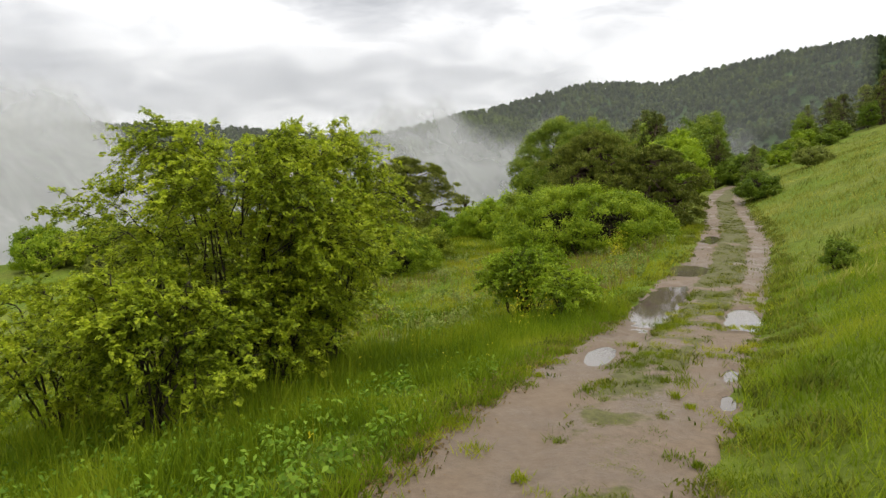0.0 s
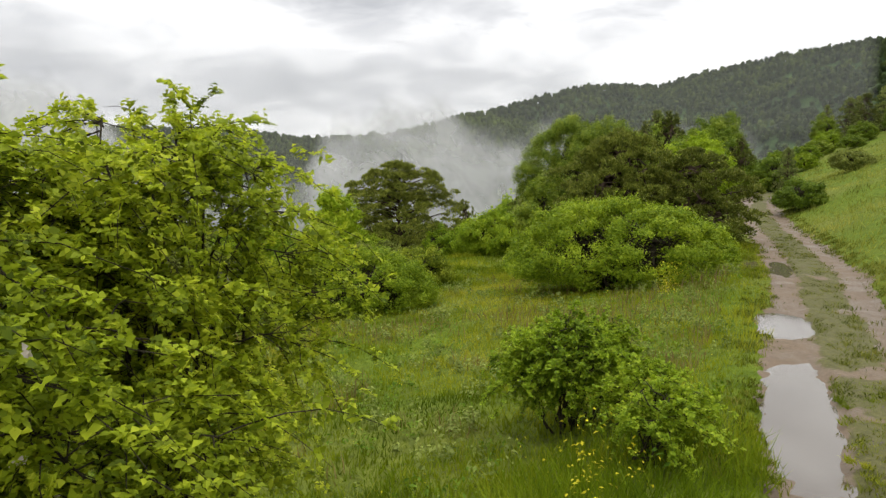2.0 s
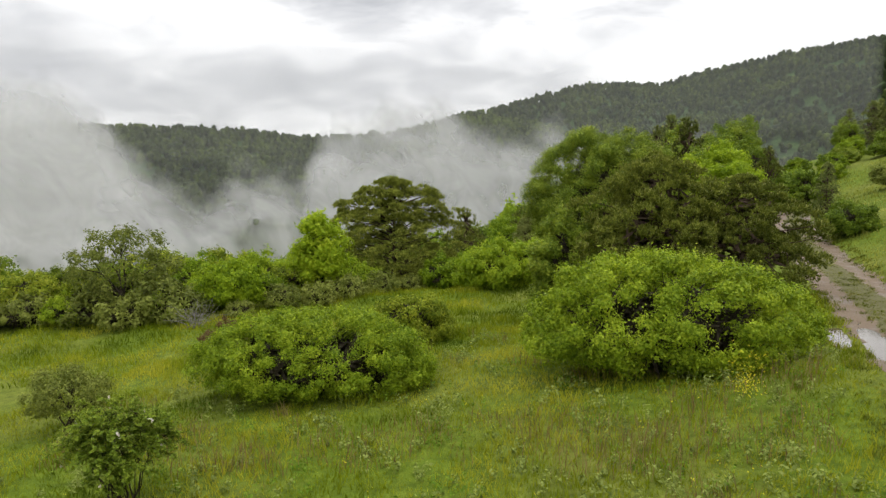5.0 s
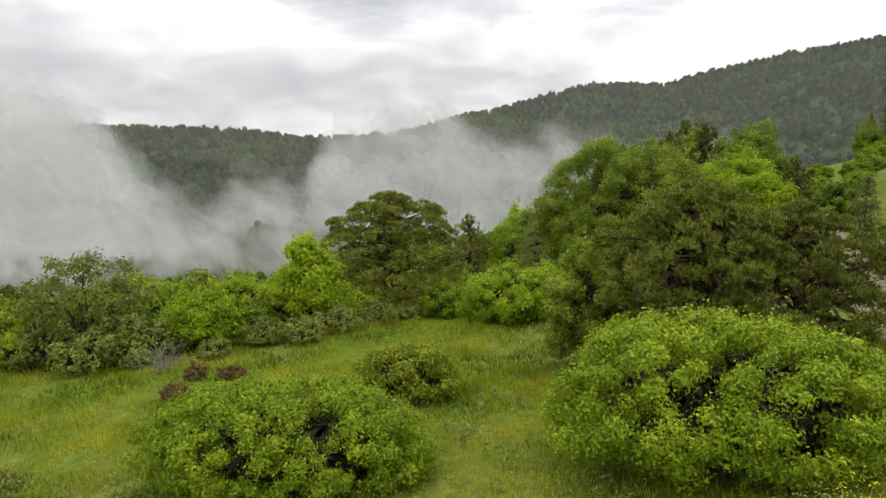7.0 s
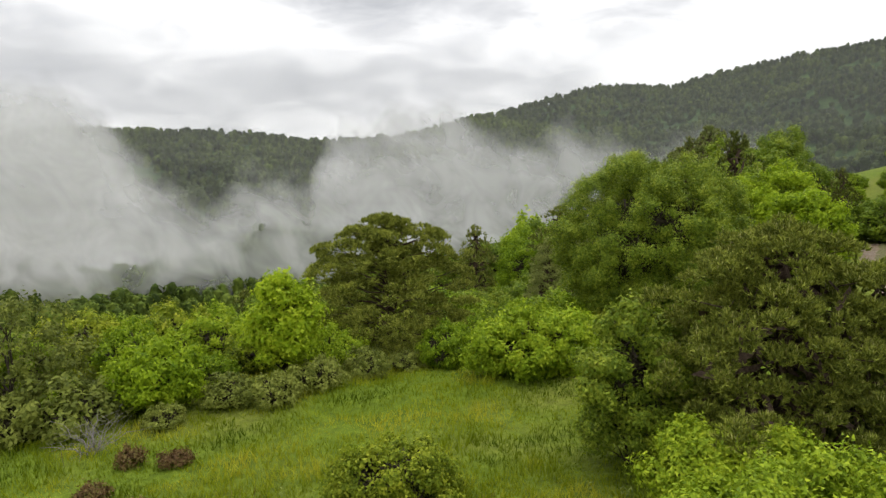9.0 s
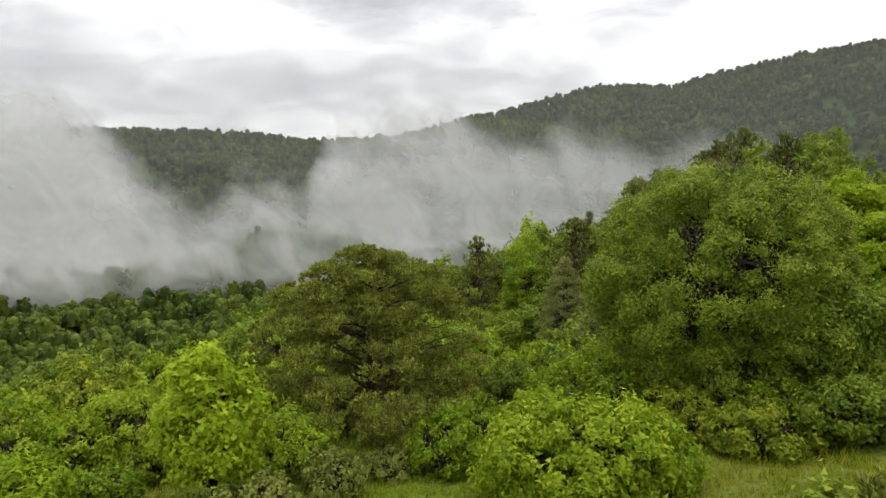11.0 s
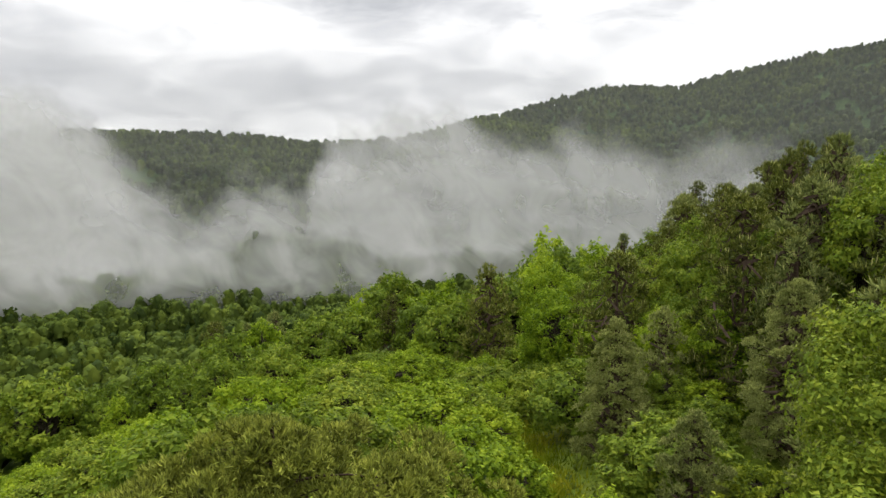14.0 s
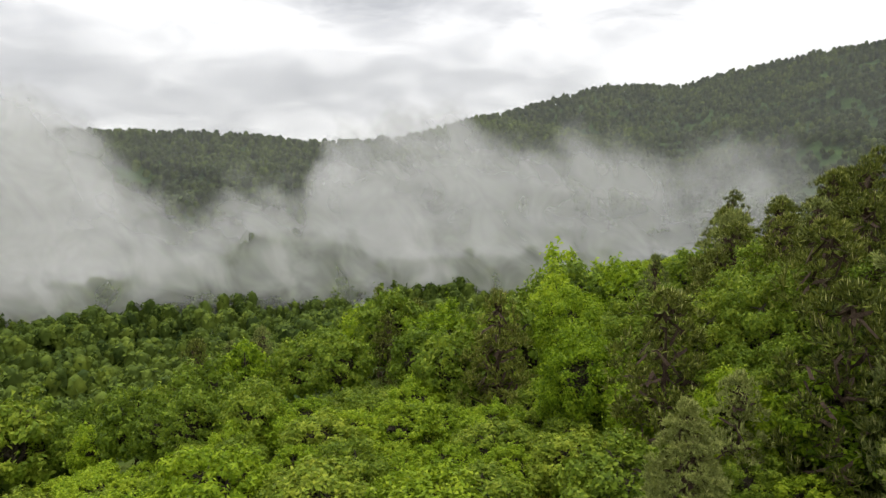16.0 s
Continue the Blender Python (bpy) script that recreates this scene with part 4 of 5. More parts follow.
def grow(key, x, y, size, r):
    """Stand one of the kept shapes at a place."""
    kept = SHAPES[key]
    item = kept[r.randint(len(kept))]
    tall = size * r.uniform(0.9, 1.15) * (0.76 if key == "brush" else 1.0)
    m = pose(x, y, float(ground_z(x, y)) - 0.05, 0, 0, r.uniform(0, 360)) @ Matrix.Diagonal((size, size, tall, 1))
    if not item[1]:
        item[0].matrix_basis, item[1] = m, True
        item[0].scale = m.to_scale()
    else:
        copy_thing(item[0], m @ Matrix.Diagonal((*(1 / v for v in item[0].scale), 1)))


for k, mat in enumerate((LEAF_BRIGHT, LEAF_BRIGHT, LEAF_BUSH, LEAF_TREE, LEAF_BRIGHT)):
    shape("bush", bush((0, 90 + k), (2.1, 1.9), 2.9, 80 + k, mat, "leafy green bush on the wooded slope", 60, 0.38, 0.16, cover=0.9, lump=0.5, stems=3, shoots=4, simple=True, group="bushes on the slope", lobes=9))
for k, mat in enumerate((LEAF_BRIGHT, LEAF_OAK, LEAF_BRIGHT, LEAF_HEDGE, LEAF_TREE)):
    shape("brush", bush((0, 93 + k), (2.9, 2.7), 4.6, 180 + k, mat, "broad leafy tree on the wooded slope", 110, 0.46, 0.20, cover=0.9, lump=0.55, stems=3, shoots=4, simple=True, belly=0.45, group="bushes on the slope", lobes=13))
for k, mat in enumerate((LEAF_BRIGHT, LEAF_TREE, LEAF_TREE, LEAF_TREE)):
    shape("tree", tree((0, 100 + k), (3.1, 2.9), 6.8, 90 + k, mat, "leafy broadleaf tree on the wooded slope", 84, 0.56, 0.3, 0.4, cover=0.8, lump=0.5, stems=4, shoots=3, simple=True, group="trees on the slope"))
for k, mat in enumerate((LEAF_BRIGHT, LEAF_TREE, LEAF_TREE)):
    shape("grown", tree((0, 105 + k), (3.7, 3.5), 9.0, 95 + k, mat, "tall leafy tree on the wooded slope", 110, 0.64, 0.22, 0.3, cover=0.85, lump=0.5, stems=4, shoots=4, simple=True, group="trees on the slope"))
for k, (mat, top) in enumerate(((NEEDLE, 0.55), (NEEDLE, 0.3), (NEEDLE_PALE, 0.15), (NEEDLE_PALE, 0.4))):
    shape("pine", pine((0, 110 + k), 3.2 if k < 2 else 2.7, 10.0, 100 + k, mat, "dark pine on the wooded slope", 110, 0.6, 0.38, 0.1, top, 1.1, group="pines on the slope", full=6, candles=2))

r = rng(5)


def grow_to(key, x, y, top, full):
    """Stand a shape so that it reaches a given height."""
    grow(key, x, y, max(top - float(ground_z(x, y)), 2.5) / full, r)


for x, y, top in ((27.4, 95, 11.8), (32.5, 100.6, 12.3), (26.8, 118.6, 9.0), (14.8, 101.3, 4.5), (5.4, 125.6, -0.7), (-9.2, 246.7, -20.7), (25.4, 115.2, 8.4), (-6.5, 166, -9.4), (-19.8, 240, -19.5), (-45.3, 188.4, -20.4), (-53.7, 191.4, -23.6),
                  (-42, 199, -22.5), (-9.5, 158, -9.5), (28.3, 84, 10.6), (23, 89, 6.5), (36, 108, 11.5), (22, 126, 3.0), (39, 113, 13.0), (17.5, 72.5, 5.5), 
                  (21, 92, 5.0), (30, 109, 9.0), (46, 120, 14.0), (27.5, 111, 5.5), (33, 122, 9.0), (67, 106, 17.0), (70, 101, 19.0), (75, 120, 18.0), (76, 105, 21.0), (82, 112, 22.5), (85, 122, 22.0), (73, 98, 18.5), (64, 111, 15.5), (69, 113, 18.0), (79, 108, 22.0), (88, 116, 24.5), (91, 125, 24.5), (72, 108, 19.5),
                  (32, 73, 7.2), (30, 60.5, 5.4), (16.2, 93.5, 0.5), (42, 128, 12.0), (18, 108, 3.6), (25, 101, 8.6), (35, 113, 12.0), (33, 116, 10.5), (41, 124, 14.0), (37, 142, 9.5), (29.5, 104, 9.5), (24.5, 93, 5.2), (30, 128, 7.0), (28, 112, 8.0), (31, 119, 10.0), (24, 115, 5.5), (36, 119, 12.8), (38.5, 117, 13.5)):
    grow_to("pine", x, y, top, 10.3)
for x, y, top in ((29, 78, 9.0), (20, 104, 3.0), (22.9, 172.4, -2.4), (21, 155, -0.9), (19, 166, -3.5), (-22, 130, -11), (-25, 138, -13.5), (8, 138, -3.5), (12, 112, -0.5), (18, 116, 3.0), (31, 92, 10.0),
                  (36, 96, 11.0), (24, 108, 5.5), (14, 128, -0.5), (1, 132, -5.0), (15, 145, -2.0), (26, 150, 1.0), (9, 155, -5.5), (-3, 142, -7.5), (36, 84, 9.5), (45, 108, 14.0),
                  (35, 90, 10.5), (30, 134, 5.0), (-66, 186, -32), (-92, 189, -31), (62, 108, 14.0), (66, 98, 14.5), (16.5, 92, -2.5), (19, 99, 1.0), (22, 97, 2.0), (22.5, 102, 4.2), (17.5, 96, 0.0), (27, 98, 5.5)):
    grow_to("grown" if x > 5 and y < 130 else "tree", x, y, top, 9.3 if x > 5 and y < 130 else 7.1)
taken = [(-3.0, 60.0, 5.5), (12.5, 58.5, 6), (11.2, 87.8, 3.4), (19.8, 82.7, 3.8), (11.2, 74.8, 2), (10.4, 82.2, 1.6), (6.0, 99, 2.4), (6.0, 92, 2.6), (6.2, 86, 2.4), (-36, 131, 5), (-26, 118, 3), (2, 54, 7), (-3, 47, 8), (24, 74, 4)]
count = 0
for _ in range(6000):
    x, y = r.uniform(-62, 31), r.uniform(52, 138)
    if x > 8 and y < 63 or x - road_x(y) > -5 or x < -16 - (y - 52) * 1.1 or y < 60 and x > -9:
        continue
    size = r.uniform(0.75, 1.25) if y < 76 else r.uniform(0.75, 1.65)
    reach = size * (1.35 if y < 76 else 2.1)
    if any((x - a) ** 2 + (y - b) ** 2 < (q + 0.55 * reach) ** 2 for a, b, q in taken):
        continue
    taken.append((x, y, reach))
    grow("bush" if y < 76 else "brush", x, y, size, r)
    count += 1
    if count == 230:
        break
for x, y, size in ((-13.5, 50.5, 0.8), (-15.2, 53, 0.9), (-20.5, 50, 0.9), (-23.5, 48.5, 1.0), (-27, 51, 1.1), (-14.5, 46.3, 0.6), (-31, 49, 1.1), (-22, 54, 1.0), (-5.0, 53.5, 0.8), (0.4, 52.8, 0.7), (1.6, 54.8, 0.7), (8, 58, 1.0),
                   (-18.5, 50.5, 0.9), (-25.5, 46.5, 0.8), (-29, 46, 0.9), (-10.2, 50, 0.7), (-9.4, 53.5, 0.8), (-12, 55.5, 1.0), (-17, 56, 1.0), (-20, 46.2, 0.6), (-7.8, 55.5, 0.8), (4.0, 55.5, 0.8), (-26, 56, 1.1), (-33, 54, 1.1),
                   (5.2, 60, 0.8), (7.6, 64.5, 0.9), (4.0, 64, 0.9), (10.5, 66, 1.0), (7, 68, 1.0), (5.4, 57, 0.7), (9.4, 54.6, 0.8), (12.2, 53.6, 0.8), (8.2, 59.5, 0.9)):
    grow("bush", x, y, size, r)
for x, y, size in ((46, 86, 0.9), (50, 92, 1.1), (47, 95, 0.9), (54, 96, 1.2), (58, 101, 1.2), (52, 103, 1.1), (43, 90, 0.8), (56, 92, 1.0), (60, 96, 1.2)):
    grow("brush", x, y, size * 0.62, r)
# grey-green scrub along the edge of the meadow
for k in range(2):
    shape("scrub", bush((0, 96 + k), (1.7, 1.5), 1.9, 86 + k, LEAF_OLIVE, "grey-green scrub at the meadow's edge", 34, 0.36, 0.17, cover=0.7, lump=0.5, stems=7, shoots=4, ragged=0.5, simple=True, group="scrub along the meadow"))
for x, y, size in ((-14.4, 46.4, 1.25), (-16.2, 45.6, 1.0), (-8.6, 48.2, 0.75), (-6.6, 47.8, 0.7), (-5.2, 49.6, 0.8), (-12.6, 48.8, 0.9), (-3.2, 51.5, 0.7), (-18.8, 46.8, 1.1), (-22.5, 46.8, 1.0), (-28, 48.2, 1.2), (-1.5, 52.6, 0.6), (-10.4, 46.0, 0.55), (-24, 44.5, 0.7), (-20.5, 52.5, 1.2)):
    grow("scrub", x, y, size, r)
count = 0
while count < 95:
    x, y = r.uniform(-125, 60), r.uniform(128, 238)
    size = r.uniform(1.2, 2.3) if x < 10 else r.uniform(0.9, 1.5)
    if x < -20 - (y - 128) * 1.1 or x > 12 + max(y - 150, 0) or any((x - a) ** 2 + (y - b) ** 2 < (q * 0.9 + 2.1 * size) ** 2 for a, b, q in taken):
        continue
    taken.append((x, y, 2.2 * size))
    grow("tree" if x < 10 else "brush", x, y, size, r)
    count += 1

# ---- valley mist ----
MIST = mist_material()


def mist_bank(radius, seed):
    """A drifting sheet of mist, bent round the valley and uneven in depth."""
    az, el = np.linspace(-1.0, 0.62, 90), np.linspace(-0.24, 0.26, 38)
    A, E = np.meshgrid(az, el)
    R = radius * (1 + 0.05 * waves(A * 10, E * 10, 6, seed, 2))
    me = grid_mesh("mist", R * np.sin(A), 30 + R * np.cos(A), 7 + R * E, MIST)
    uv = me.uv_layers.new(name="uv")
    li = np.empty(len(me.loops), np.int32)
    me.loops.foreach_get("vertex_index", li)
    flat = np.stack([A.ravel(), E.ravel()], -1)[li]
    uv.data.foreach_set("uv", flat.astype(np.float32).ravel())
    ob = new("mist", me)
    return tagged(ob, "bank of white mist drifting through the valley", "mist", kind="stuff")


for k, radius in enumerate((440, 520, 610, 710, 820)):
    mist_bank(radius, 60 + k)

# ---- far woods ----


def woods(name, x, y, size, leaf, per, seed, mat, label, heads=1):
    """Crowns of many distant trees over the land, joined: uneven heads with sprays of leaves."""
    r = rng(seed)
    foot = np.stack([x, y, ground_z(x, y)], -1)
    if heads > 1:
        foot, size = np.repeat(foot, heads, 0), np.repeat(size, heads)
        foot = foot + np.stack([r.normal(0, 0.42, len(size)), r.normal(0, 0.42, len(size)), r.uniform(-0.1, 0.55, len(size))], -1) * size[:, None]
        size = size * r.uniform(0.4, 0.72, len(size))
    n = len(foot)
    idx = np.repeat(np.arange(n), per)
    e = unit(r.normal(0, 1, (n * per, 3)) + np.array([0, -0.25, 0.55]))
    tall = r.uniform(0.8, 1.35, n)
    s = size[idx][:, None]
    pos = foot[idx] + np.array([0, 0, 1]) * s * tall[idx][:, None] * 0.75 + e * s * np.array([0.62, 0.62, 0.62]) * r.uniform(0.75, 1.05, (n * per, 1))
    v, f = leaf_cloud(r, pos, e, 1.0, 0.8, 0.35, True)
    v = v.reshape(-1, 3, 3)
    mid = v.mean(1, keepdims=True)
    v = (mid + (v - mid) * (leaf * s)[:, None, :]).reshape(-1, 3)
    # the body of each crown: an uneven five-sided dome
    rings = []
    for up, wide in ((0.1, 0.42), (0.7, 0.52), (1.1, 0.34)):
        for k in range(5):
            g = 2 * np.pi * k / 5 + up * 2 + r.uniform(-0.4, 0.4, n)
            q = wide * size * r.uniform(0.8, 1.2, n)
            rings.append(foot + np.stack([q * np.cos(g), q * np.sin(g), (up * tall - 0.05) * size], -1))
    rings.append(foot + np.stack([0 * tall, 0 * tall, 1.25 * tall * size], -1))
    body = np.stack(rings, 1).reshape(-1, 3)
    tri = []
    for k in range(5):
        j = (k + 1) % 5
        tri += [(k, j, 5 + j), (k, 5 + j, 5 + k), (5 + k, 5 + j, 10 + j), (5 + k, 10 + j, 10 + k), (10 + k, 10 + j, 15)]
    body_f = (np.arange(n)[:, None, None] * 16 + np.array(tri)[None]).reshape(-1, 3)
    v, f = np.concatenate([v, body]), np.concatenate([f, body_f + len(v)])
    ob = new(name, mesh_from(name, v, f, mat))
    return tagged(ob, label, "forest", kind="stuff")


def scatter(n, seed, r0, r1, a0, a1):
    """Places spread over a sector round the meadow, by ground area."""
    r = rng(seed)
    rad = np.sqrt(r.uniform(r0 ** 2, r1 ** 2, n))
    a = r.uniform(a0, a1, n)
    return rad * np.sin(a), 30 + rad * np.cos(a), r


fx, fy, r = scatter(8500, 71, 560, 1080, -0.72, 0.30)
woods("far_forest", fx, fy, r.uniform(6, 9.5, len(fx)), 0.30, 6, 72, FOREST, "dark broadleaf forest on the far valley side")
fx, fy, r = scatter(10000, 73, 420, 1650, 0.08, 0.72)
woods("far_forest", fx, fy, r.uniform(6, 9.5, len(fx)), 0.30, 6, 74, FOREST, "dark forest covering the mountain side")
fx, fy, r = scatter(2000, 75, 180, 560, -0.85, 0.25)
keep = (np.hypot(fx, fy - 60) > 165) & (ground_z(fx, fy) < -20) & ((fx < -25) | (fy > 300))
woods("valley_woods", fx[keep], fy[keep], r.uniform(7.0, 14.0, len(fx))[keep], 0.24, 26, 76, WOODS, "green broadleaf woods on the valley floor", 6)

# ---- grass and herbs ----


def meadow(n, seed, x0, x1, y0, y1, u0, u1):
    """Places on the grass between two distances from the middle of the track."""
    r = rng(seed)
    x, y = r.uniform(x0, x1, n), r.uniform(y0, y1, n)
    u = (x - road_x(y)) * 0.905
    keep = (u > u0) & (u < u1) & (r.uniform(0, 1, n) < smooth(-0.5, 3.5, x - x0 + 0.8 * waves(x, y, 3, 49, 2)) * smooth(-0.5, 3.5, y1 - y + 0.8 * waves(x, y, 3, 48, 2)))
    return x[keep], y[keep], r


def dry_land(x, y):
    """True away from the puddles."""
    return np.all([puddle_reach(x, y, p) > 1.05 for p in PUDDLES], axis=0)


def beside_track(x, y, spare=0.0):
    """True on the grass off the two worn ruts."""
    west, east = track_edges(y)
    u = (x - road_x(y)) * 0.905
    edge = 0.16 * waves(x, y, 2.2, 21, 3) + 0.13 * waves(x, y, 0.7, 27, 2)
    return dry_land(x, y) & ((u < west + spare - edge) | (u > east - spare + edge))


def blades(name, x, y, r, height, width, mat, label, lean=0.35, simple=False, raised=0.0):
    """Single grass blades, bent over a little."""
    n = len(x)
    h = height * r.uniform(0.5, 1.35, n) * (0.85 + 0.45 * waves(x, y, 2.5, 31, 3) + 0.3 * waves(x, y, 9, 32, 2))
    h = np.maximum(h, 0.05)
    a = r.uniform(0, 2 * np.pi, n)
    side = np.stack([np.cos(a), np.sin(a), np.zeros(n)], -1) * (width * r.uniform(0.6, 1.3, n))[:, None]
    over = r.normal(0, lean, (n, 2)) * h[:, None]
    foot = np.stack([x, y, ground_z(x, y) - 0.03 + raised], -1)
    mid = foot + np.stack([over[:, 0] * 0.3, over[:, 1] * 0.3, h * 0.62], -1)
    tip = foot + np.stack([over[:, 0], over[:, 1], h], -1)
    if simple:
        v = np.stack([foot - side * 1.2, foot + side * 1.2, tip], 1).reshape(-1, 3)
        return tagged(new(name, mesh_from(name, v, np.arange(n * 3).reshape(-1, 3), mat)), label, "grass", kind="stuff")
    v = np.stack([foot - side, foot + side, mid + side * 0.7, tip, mid - side * 0.7], 1).reshape(-1, 3)
    i = np.arange(n)[:, None] * 5
    f = np.concatenate([i + np.array([[0, 1, 2]]), i + np.array([[0, 2, 4]]), i + np.array([[4, 2, 3]])])
    ob = new(name, mesh_from(name, v, f, mat))
    return tagged(ob, label, "grass", kind="stuff")


def herbs(name, x, y, r, height, leaf, per, mat, label, category="herbs"):
    """Low plants of a few leaves each."""
    n = len(x)
    idx = np.repeat(np.arange(n), per)
    m = len(idx)
    h = height * r.uniform(0.4, 1.2, n)
    e = unit(np.concatenate([r.normal(0, 0.7, (m, 2)), np.ones((m, 1))], 1))
    lift = r.uniform(0.15, 1.0, m)
    pos = np.stack([x, y, ground_z(x, y)], -1)[idx] + np.stack([e[:, 0] * h[idx] * 0.35, e[:, 1] * h[idx] * 0.35, lift * h[idx]], -1)
    ob = new(name, mesh_from(name, *leaf_cloud(r, pos, e, leaf, leaf * 0.5, 0.3), mat))
    return tagged(ob, label, category, kind="stuff")


TALL = "tall wet green meadow grass"
x, y, r = meadow(110000, 201, -9, 6.5, 2.5, 16, -12, -0.7)
ok = beside_track(x, y)
blades("meadow_grass", x[ok], y[ok], r, 0.33, 0.009, LUSH, TALL, 0.4, simple=True)
x, y, r = meadow(3500, 206, -9, 2, 2.5, 15, -12, -2.2)
blades("meadow_grass", x, y, r, 0.75, 0.006, GRASS, "tall seeding grass stalks", 0.25)
x, y, r = meadow(190000, 202, 0, 17, 2.5, 24, 1.0, 8)
ok = beside_track(x, y) & (r.uniform(0, 1, len(x)) < 1.25 - y / 24)
blades("meadow_grass", x[ok], y[ok], r, 0.17, 0.008, LUSH, "short green grass on the bank", 0.5, simple=True)
x, y, r = meadow(95000, 207, 4, 60, 12, 90, 1.2, 36)
keep = (r.uniform(0, 1, len(x)) < 0.35 + 0.5 * (waves(x, y, 6, 46, 3) > -0.2)) & beside_track(x, y)
blades("meadow_grass", x[keep], y[keep], r, 0.3, 0.03, BANK, "rough grass on the bank above the track", simple=True)
x, y, r = meadow(125000, 203, -16, 16, 14, 42, -26, -0.5)
ok = beside_track(x, y)
blades("meadow_grass", x[ok], y[ok], r, 0.22, 0.014, GRASS, TALL, simple=True)
x, y, r = meadow(70000, 204, -28, 14, 36, 60, -40, -1.5)
blades("meadow_grass", x, y, r, 0.30, 0.02, GRASS, TALL, simple=True)
x, y, r = meadow(30000, 205, -12, 14, 15, 40, -22, -2.2)
keep = waves(x, y, 7, 43, 3) + 0.8 * np.exp(-((x - 7) ** 2 + (y - 25) ** 2) / 24) > 0.42
blades("dry_grass", x[keep], y[keep], r, 0.5, 0.008, DRY, "thin dry grass stalks in the meadow", 0.3)

x, y, r = meadow(3600, 211, -6, 1.5, 3, 9.5, -6, -1.5)
keep = waves(x, y, 2.2, 44, 3) > -0.1
herbs("herbs", x[keep], y[keep], r, 0.34, 0.08, 6, HERB, "bright green broad-leaved herbs beside the track")
x, y, r = meadow(4200, 212, -12, 12, 12, 34, -20, -1.8)
keep = waves(x, y, 4, 41, 3) > 0.3
herbs("herbs", x[keep], y[keep], r, 0.36, 0.085, 9, HERB, "clumps of leafy herbs in the meadow")
x, y, r = meadow(3200, 214, -12, 12, 14, 40, -22, -1.8)
keep = waves(x, y, 3, 45, 3) + 0.7 * np.exp(-((x - 4) ** 2 + (y - 22) ** 2) / 40) > 0.35
herbs("herbs", x[keep], y[keep], r, 0.42, 0.10, 18, WEED, "grey-green weeds standing in the meadow")
x, y, r = meadow(800, 213, -10, 16, 5, 36, -18, 7)
keep = beside_track(x, y, -0.3) & (waves(x, y, 3.5, 42, 3) > 0.3)
herbs("yellow_flowers", x[keep], y[keep], r, 0.55, 0.045, 5, YELLOW, "small yellow meadow flowers", "flowers")
r = rng(215)
x, y = np.concatenate([r.normal(7.7, 0.14, 34), r.normal(1.9, 0.3, 14), r.normal(2.3, 0.3, 14)]), np.concatenate([r.normal(27.0, 0.14, 34), r.normal(13.2, 0.3, 14), r.normal(19.5, 0.4, 14)])
herbs("yellow_flowers", x, y, r, 1.15, 0.06, 8, YELLOW, "clump of tall yellow flowers", "flowers")

# tall grass in the clearing on the slope
r = rng(230)
x, y = r.normal(6.0, 1.4, 4000), r.uniform(82, 103, 4000)
blades("meadow_grass", x, y, r, 0.6, 0.05, GRASS, "tall yellow-green grass in a clearing", simple=True)

# undergrowth between the bushes of the slope
r = rng(231)
x, y = r.uniform(-90, 36, 8500), r.uniform(58, 170, 8500)
keep = (x - road_x(y) < -4) & (x > -20 - (y - 52) * 1.1) & ((x - 6.0) ** 2 + ((y - 93) / 4) ** 2 > 5)
herbs("undergrowth", x[keep], y[keep], r, 0.6, 0.3, 6, WOODS, "leafy undergrowth between the bushes", "undergrowth")

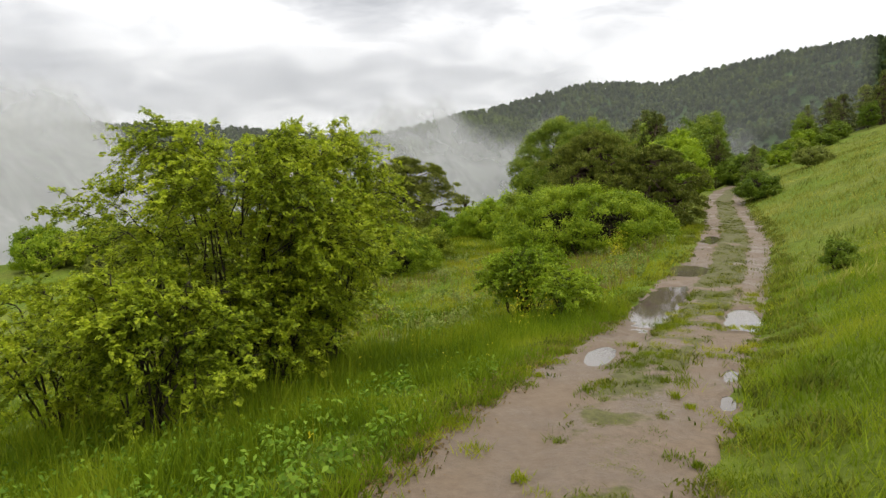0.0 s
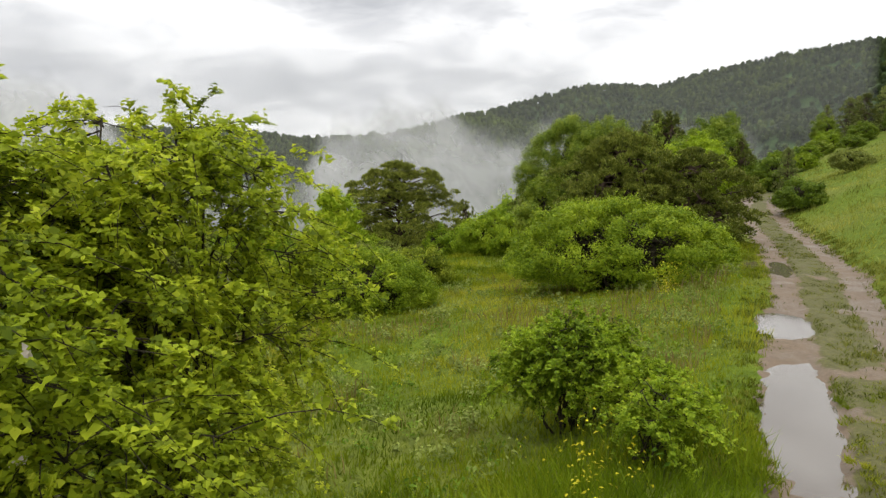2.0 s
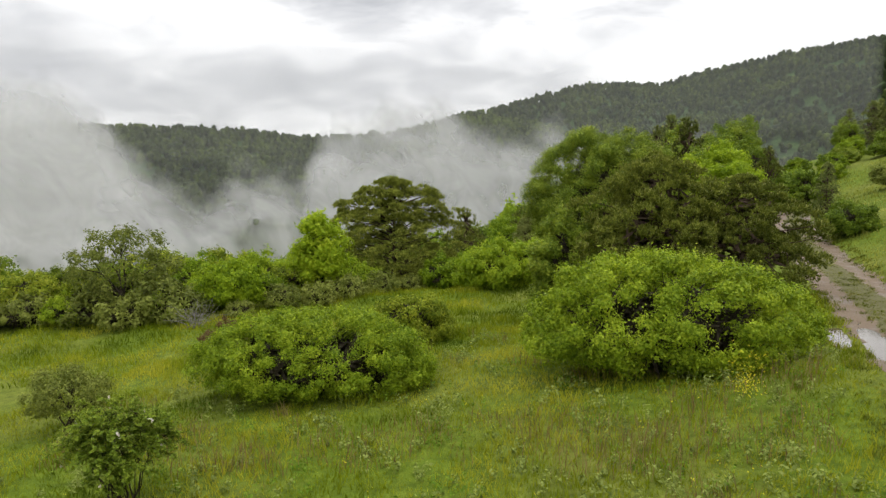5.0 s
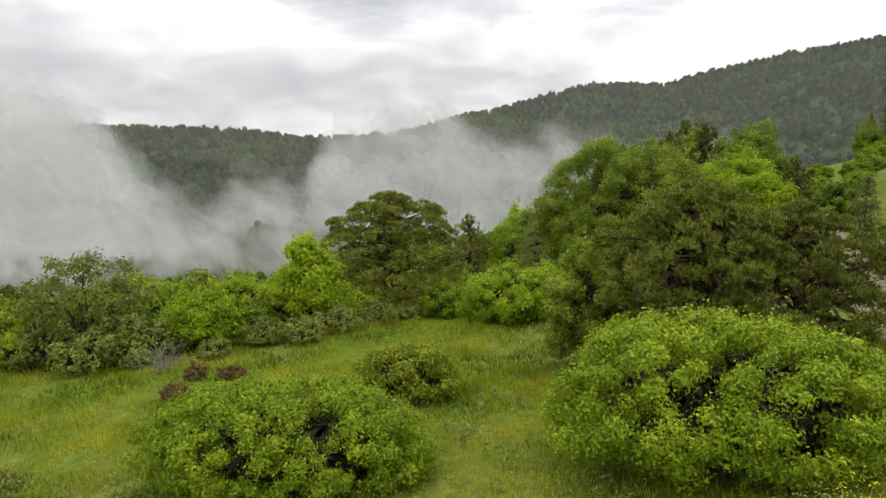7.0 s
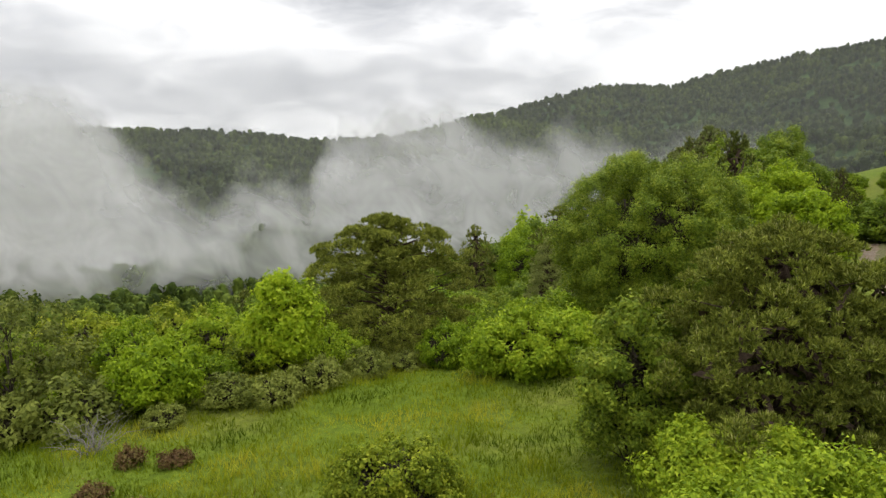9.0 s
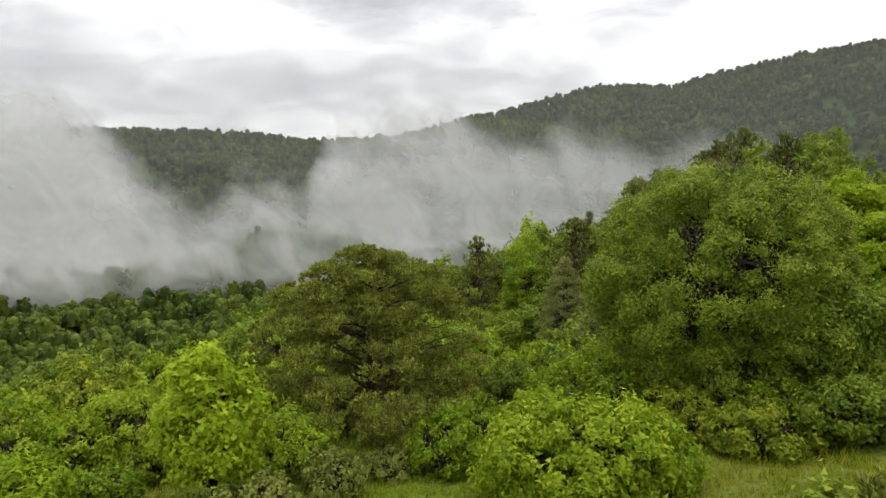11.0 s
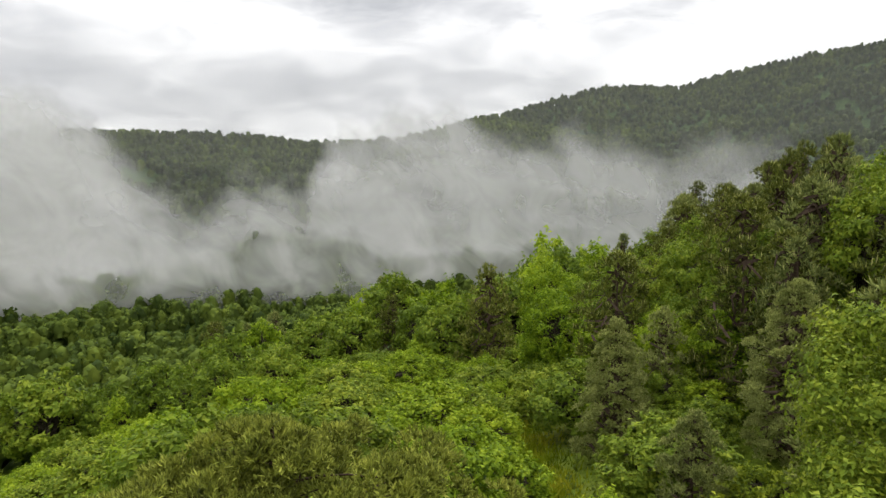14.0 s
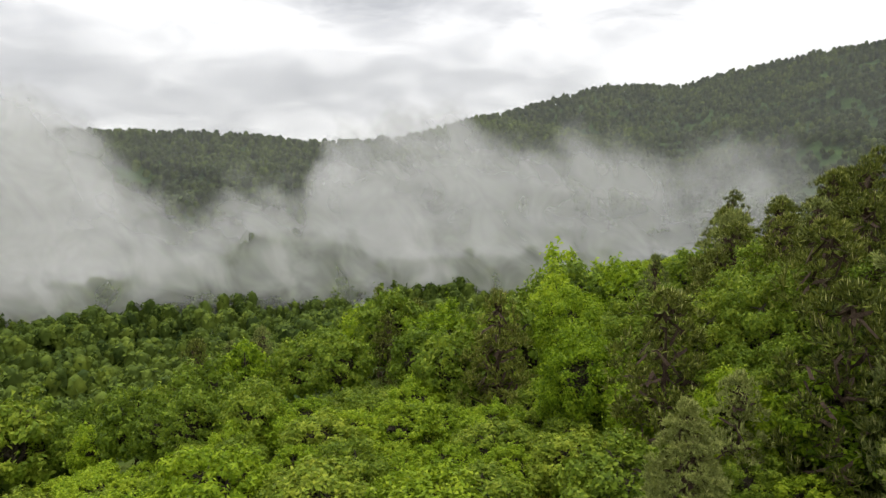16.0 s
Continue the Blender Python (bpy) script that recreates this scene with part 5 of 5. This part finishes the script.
# round tufts standing on the bare near part of the track, and leaf litter along its edge
r = rng(240)
cy = r.uniform(3.5, 17, 300)
cu = np.where(r.uniform(0, 1, 300) < 0.62, r.normal(0.42, 0.36, 300), np.where(r.uniform(0, 1, 300) < 0.6, r.normal(-1.2, 0.18, 300), r.normal(1.55, 0.18, 300)))
n = 90
wide = np.repeat(r.uniform(0.03, 0.12, 300), n)
tx, ty = np.repeat(road_x(cy) + cu / 0.905, n) + r.normal(0, 1, 300 * n) * wide, np.repeat(cy, n) + r.normal(0, 1, 300 * n) * wide
ok = dry_land(tx, ty)
blades("grass_tufts", tx[ok], ty[ok], r, 0.085, 0.006, GRASS, "round grass tufts on the bare track", 0.6, simple=True, raised=0.05)
y = r.uniform(3, 13, 2600)
u = r.normal(-1.32, 0.16, 2600)
herbs("leaf_litter", road_x(y) + u / 0.905, y, r, 0.05, 0.035, 4, DRY, "dry brown leaf litter along the track", "leaf litter")

# tufts on the strip between the ruts and along the edges
x, y, r = meadow(110000, 221, -6, 28, 2, 56, -1.7, 2.6)
u = (x - road_x(y)) * 0.905
west, east = track_edges(y)
mid = smooth(-0.25, 0.05, u) * (1 - smooth(0.8, 1.1, u + np.interp(y, (8, 18, 26), (0.1, -0.2, -0.2)))) * smooth(-0.3, 0.35, waves(x, y, 2.4, 22, 3) + np.interp(y, (6, 12, 20), (-0.35, 0.2, 0.7)))
rim = smooth(0.38, -0.1, np.minimum(u - west, east - u)) * smooth(-0.5, 0.5, waves(x, y, 1.4, 25, 3))
keep = r.uniform(0, 1, len(x)) < 0.8 * mid * smooth(-0.5, 0.5, waves(x, y, 0.9, 28, 2)) + 0.7 * rim
tx, ty = np.repeat(x[keep], 12), np.repeat(y[keep], 12)
spread = np.repeat(r.uniform(0.03, 0.14, keep.sum()), 12)
tx, ty = tx + r.normal(0, 1, len(tx)) * spread, ty + r.normal(0, 1, len(ty)) * spread
ok = dry_land(tx, ty)
blades("grass_tufts", tx[ok], ty[ok], r, 0.10, 0.010, STRIP, "low grass tufts between the wheel ruts", 0.7, raised=0.05)
x, y, r = meadow(420, 222, 3, 8, 10, 16, 0.0, 0.7)
ok = dry_land(x, y)
herbs("purple_flowers", x[ok], y[ok], r, 0.12, 0.035, 4, PURPLE, "small purple flowers between the ruts", "flowers")
